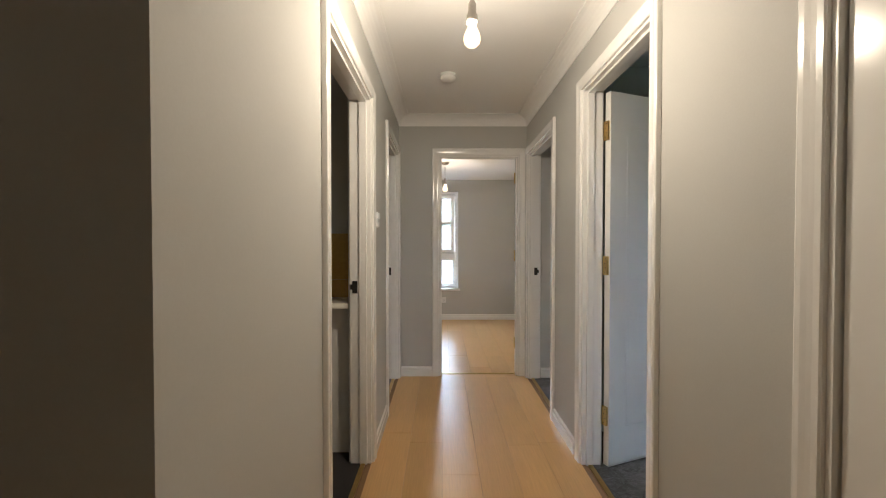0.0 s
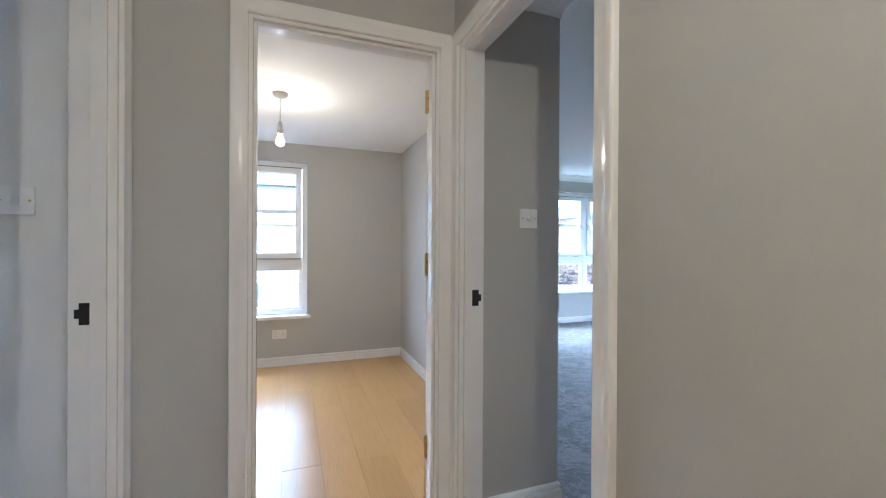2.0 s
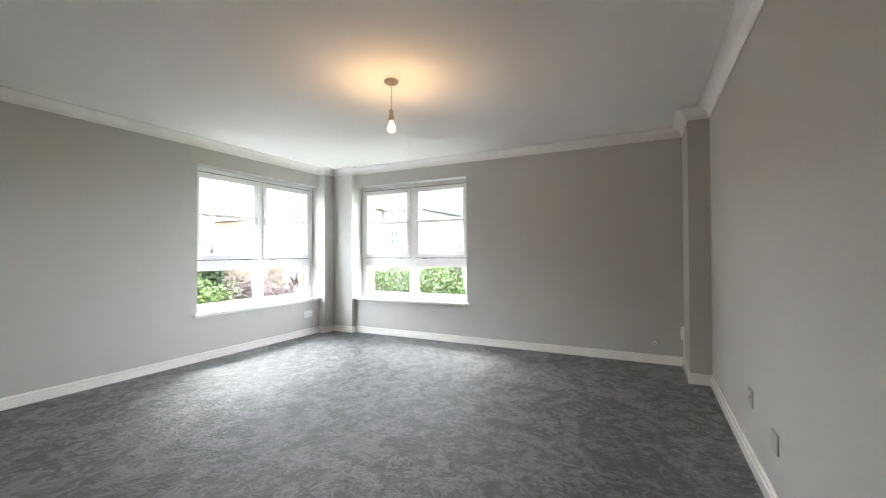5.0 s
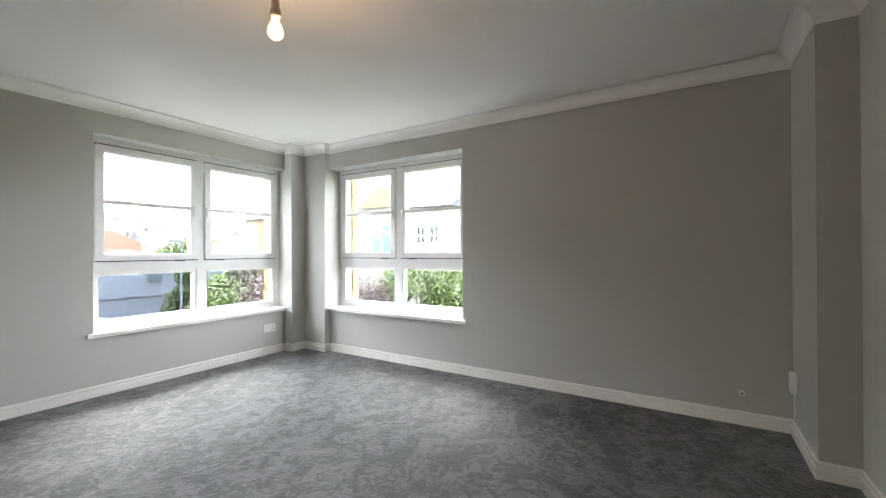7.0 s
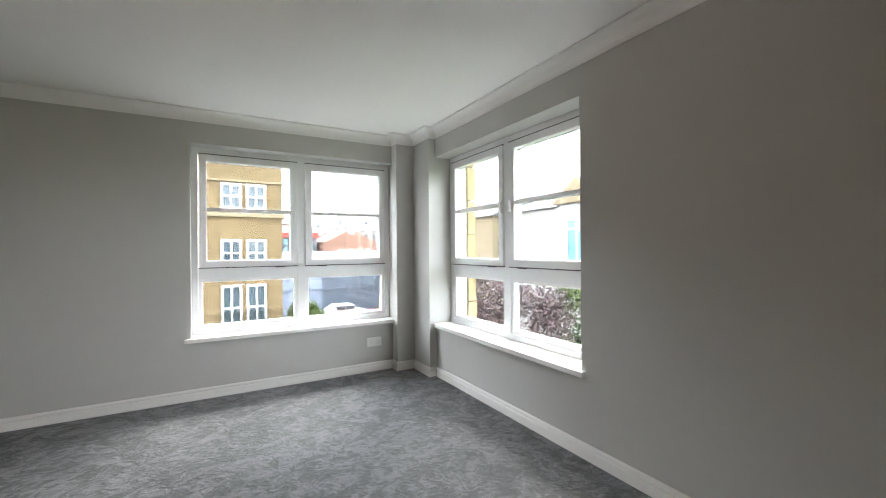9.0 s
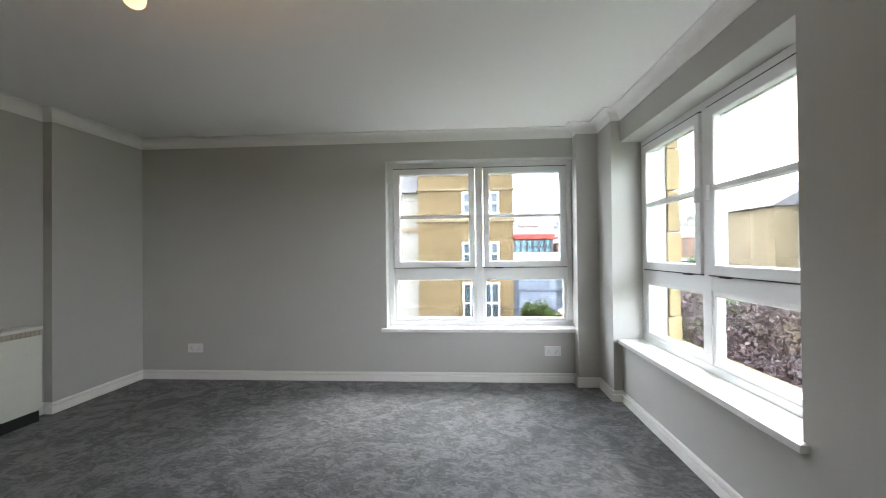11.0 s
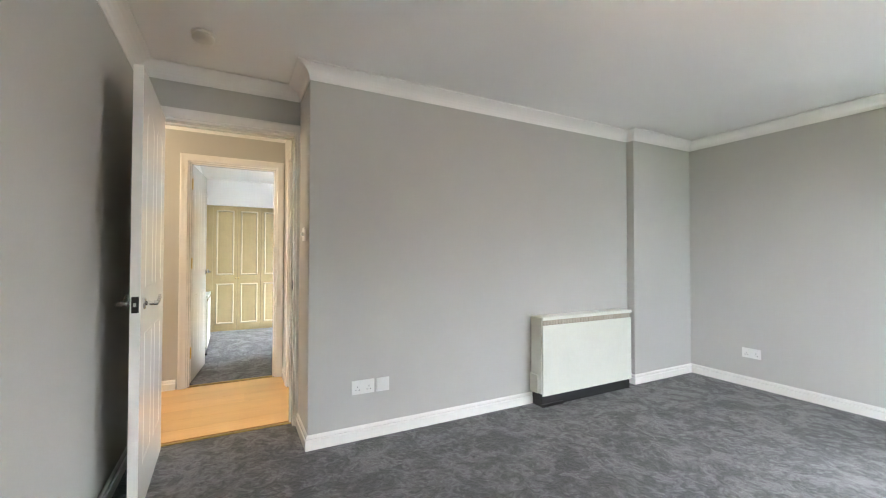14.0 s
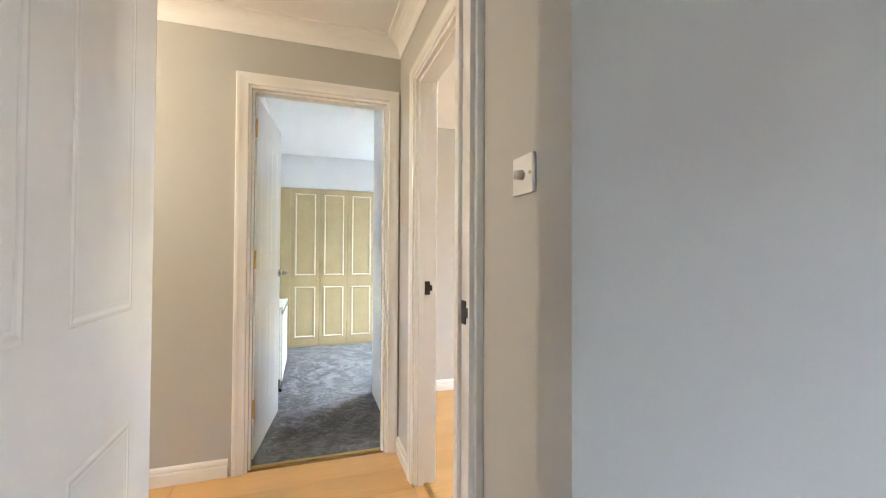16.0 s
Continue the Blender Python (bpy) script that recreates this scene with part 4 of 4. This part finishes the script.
def tree(name, label, x, y, height, radius, leaf_mat, count, leaf, seed, slim=False):
    """Tapered trunk, forked limbs and a ragged crown of single leaves in clumps."""
    rng = random.Random(seed)
    root = tagged(new(name), label, "tree")
    base = Vector((x, y, GROUND))
    bm = bmesh.new()
    cyl(bm, 0.03 * height, 0.012 * height, base, base + Vector((0.1, 0.05, height * 0.62)), 10)
    clumps = []
    for i in range(16 if not slim else 12):
        a, f = rng.uniform(0, 6.28), (i + 0.5) / (16 if not slim else 12)
        r = radius * (0.35 + 0.65 * math.sin(math.pi * min(0.95, 0.25 + 0.7 * f))) * rng.uniform(0.55, 1.0)
        if slim:
            r = radius * (1.05 - f) * rng.uniform(0.5, 0.9)
        tip = base + Vector((r * math.cos(a), r * math.sin(a), height * (0.28 + 0.64 * f)))
        start = base + Vector((0.05, 0.03, height * (0.2 + 0.38 * f)))
        cyl(bm, 0.008 * height, 0.003 * height, start, tip, 6)
        clumps.append((tip, radius * rng.uniform(0.35, 0.6) * (0.75 if slim else 1)))
    part("trunk", bm, BARK, root)
    n = count
    centres = np.empty((n, 3))
    for k in range(n):
        c, cr = clumps[k % len(clumps)]
        v = Vector((rng.gauss(0, 1), rng.gauss(0, 1), rng.gauss(0, 0.8)))
        v = v.normalized() * cr * rng.random() ** 0.45
        centres[k] = c + v
    rs = np.random.RandomState(seed)
    u = rs.normal(size=(n, 3))
    u /= np.linalg.norm(u, axis=1)[:, None]
    w = np.cross(u, rs.normal(size=(n, 3)))
    w /= np.linalg.norm(w, axis=1)[:, None]
    s = leaf * rs.uniform(0.6, 1.3, size=(n, 1))
    verts = np.concatenate([centres - u * s, centres + w * s * 0.45, centres + u * s, centres - w * s * 0.45], axis=1).reshape(-1, 3)
    me = bpy.data.meshes.new("crown")
    me.from_pydata(verts.tolist(), [], [(4 * i, 4 * i + 1, 4 * i + 2, 4 * i + 3) for i in range(n)])
    me.materials.append(leaf_mat)
    crown = new("crown", me)
    crown.parent = root
    return root


tree("copper_tree", "purple-leaved copper tree in the garden", 10.5, 13.9, 6.4, 1.7, COPPER_LEAF, 8000, 0.075, 3)
tree("copper_tree", "purple-leaved copper tree in the garden", 11.6, 12.6, 6.5, 1.6, COPPER_LEAF, 8000, 0.075, 4)
tree("garden_tree", "fresh green leafy tree in the garden", 13.5, 11.2, 6.6, 1.6, LEAF, 8500, 0.085, 5)
tree("garden_tree", "fresh green leafy tree in the garden", 15.5, 9.8, 6.8, 1.7, LEAF, 8500, 0.085, 6)
tree("conifer", "dense dark green conifer by the road", 19.5, 38.0, 6.6, 2.1, DARK_LEAF, 9000, 0.17, 7, True)
tree("conifer", "dense dark green conifer by the road", 22.8, 36.0, 6.2, 2.4, DARK_LEAF, 9000, 0.17, 8, True)
tree("roadside_tree", "green leafy roadside tree", 25.5, 52.0, 7.3, 3.2, LEAF, 9000, 0.22, 9)
tree("shrub", "small rounded green shrub by the wall", 9.4, 31.5, 3.3, 1.3, LEAF, 7000, 0.11, 10)
tree("roadside_tree", "green leafy roadside tree", 17.0, 27.0, 5.0, 2.2, LEAF, 8000, 0.15, 11)


def car(x, y, label):
    root = tagged(new("parked_car"), label, "car")
    root.matrix_world = pose(x, y, GROUND)
    bm = bmesh.new()
    prof = [(-2.1, 0.35), (2.1, 0.35), (2.15, 0.75), (1.2, 0.95), (0.5, 1.42), (-1.2, 1.45), (-2.0, 0.95)]
    a = [bm.verts.new((px, -0.85, pz)) for px, pz in prof]
    b = [bm.verts.new((px, 0.85, pz)) for px, pz in prof]
    bm.faces.new(a), bm.faces.new(b)
    for i in range(7):
        bm.faces.new((a[i], a[(i + 1) % 7], b[(i + 1) % 7], b[i]))
    body = part("body", bm, CAR_PAINT, root)
    for x0, x1 in ((-1.15, -0.35), (-0.25, 0.6)):
        part("window", boxm(x0, x1, -0.87, -0.855, 0.98, 1.33, 0.004), DARK_PANE, body)
    for wx in (-1.3, 1.3):
        part("wheel", cyl(bmesh.new(), 0.32, 0.32, (wx, -0.88, 0.32), (wx, -0.66, 0.32), 20), BLACK, root)


car(15.6, 43.4, "white hatchback car parked before the warehouse")
post = tagged(new("street_lamp"), "slim grey street lamp post", "street lamp")
part("pole", cyl(bmesh.new(), 0.09, 0.06, (17.2, 34, GROUND), (17.2, 34, 1.9), 10), BLUE_CLAD, post)
part("lamp_head", boxm(16.5, 17.2, 33.9, 34.1, 1.85, 1.97, 0.03), BLUE_CLAD, post)

# far hillside with terraces
bm = bmesh.new()
rows = []
for j, (y, z) in enumerate(((120, GROUND), (170, 1.0), (230, 9.0), (300, 17.0), (380, 20.0))):
    rows.append([bm.verts.new((-300 + 40 * i, y, z + (1.8 * math.sin(i * 1.3 + j) if j else 0))) for i in range(26)])
for a, b in zip(rows, rows[1:]):
    for i in range(25):
        bm.faces.new((a[i], a[i + 1], b[i + 1], b[i]))
structure(finish("backdrop_hill", bm, HILL), "far green hillside above the town", "hill")
rng = random.Random(21)
for k in range(70):
    y = rng.uniform(135, 290)
    x = rng.uniform(-20, 190) * y / 200
    z = -4.5 + (y - 120) * 0.12
    w, hgt, d = rng.uniform(9, 20), rng.uniform(5, 9), 8
    house = tagged(new("far_house"), "far grey stone terrace house on the hillside", "building", group="terraces on the hill")
    part("wall", boxm(x, x + w, y, y + d, z - 4, z + hgt), rng.choice((STONE, RENDER, SLATE, RED_BRICK)), house)
    part("roof", gable_roof(bmesh.new(), x, x + w, y, y + d, z + hgt, 2.6), SLATE, house)
    for i in range(int(w // 3)):
        for zz in (1.2, 4.0):
            part("window", boxm(x + 1 + 3 * i, x + 2.1 + 3 * i, y - 0.1, y, z + hgt - zz - 1.6, z + hgt - zz), DARK_PANE, house)

# ---- pieces: floor boards and tiles ----
def plank_mesh(w, l):
    bm = boxm(-w / 2 + 0.0006, w / 2 - 0.0006, -l / 2 + 0.0006, l / 2 - 0.0006, -0.007, 0.0)
    me = bpy.data.meshes.new("plank")
    bm.to_mesh(me)
    bm.free()
    me.materials.append(LAMINATE)
    return me


def lay_planks(parent, x0, x1, y0, y1, seed):
    rng = random.Random(seed)
    W, L = 0.195, 1.21
    cache = {}
    x = x0
    while x < x1 - 1e-4:
        w = min(W, x1 - x)
        y = y0 - rng.uniform(0, L)
        while y < y1 - 1e-4:
            a, b = max(y, y0), min(y + L, y1)
            if b - a > 0.01:
                key = (round(w, 3), round(b - a, 2))
                me = cache.setdefault(key, plank_mesh(key[0], key[1])) if key not in cache else cache[key]
                ob = new("plank", me)
                ob.parent = parent
                ob.location = (x + w / 2, (a + b) / 2, 0)
            y += L
        x += w


lay_planks(floor_hall, HX0, HX1, 0.3, HN, 31)
lay_planks(floor_hall, HX0, HX1, -1.5, 0.3, 33)
lay_planks(floor_hall, 0.327, 1.023, HN, 3.85, 34)
lay_planks(floor_study, -0.95, 1.56, 3.85, 6.45, 32)

def tile_mesh(w, h):
    bm = boxm(-w / 2 + 0.0015, w / 2 - 0.0015, -0.004, 0.0, -h / 2 + 0.0015, h / 2 - 0.0015, 0.0012)
    me = bpy.data.meshes.new("tile")
    bm.to_mesh(me)
    bm.free()
    me.materials.append(TILE)
    return me


for z0, z1 in ((0.877, 0.985), (0.985, 1.268)):
    full = tile_mesh(0.35, z1 - z0)
    for i in range(5):
        ob = new("tile", full)
        ob.parent = tiles
        ob.location = (-0.52 - 0.35 * i, 2.63, (z0 + z1) / 2)
    ob = new("tile", tile_mesh(0.183, z1 - z0))
    ob.parent = tiles
    ob.location = (-0.2525, 2.63, (z0 + z1) / 2)
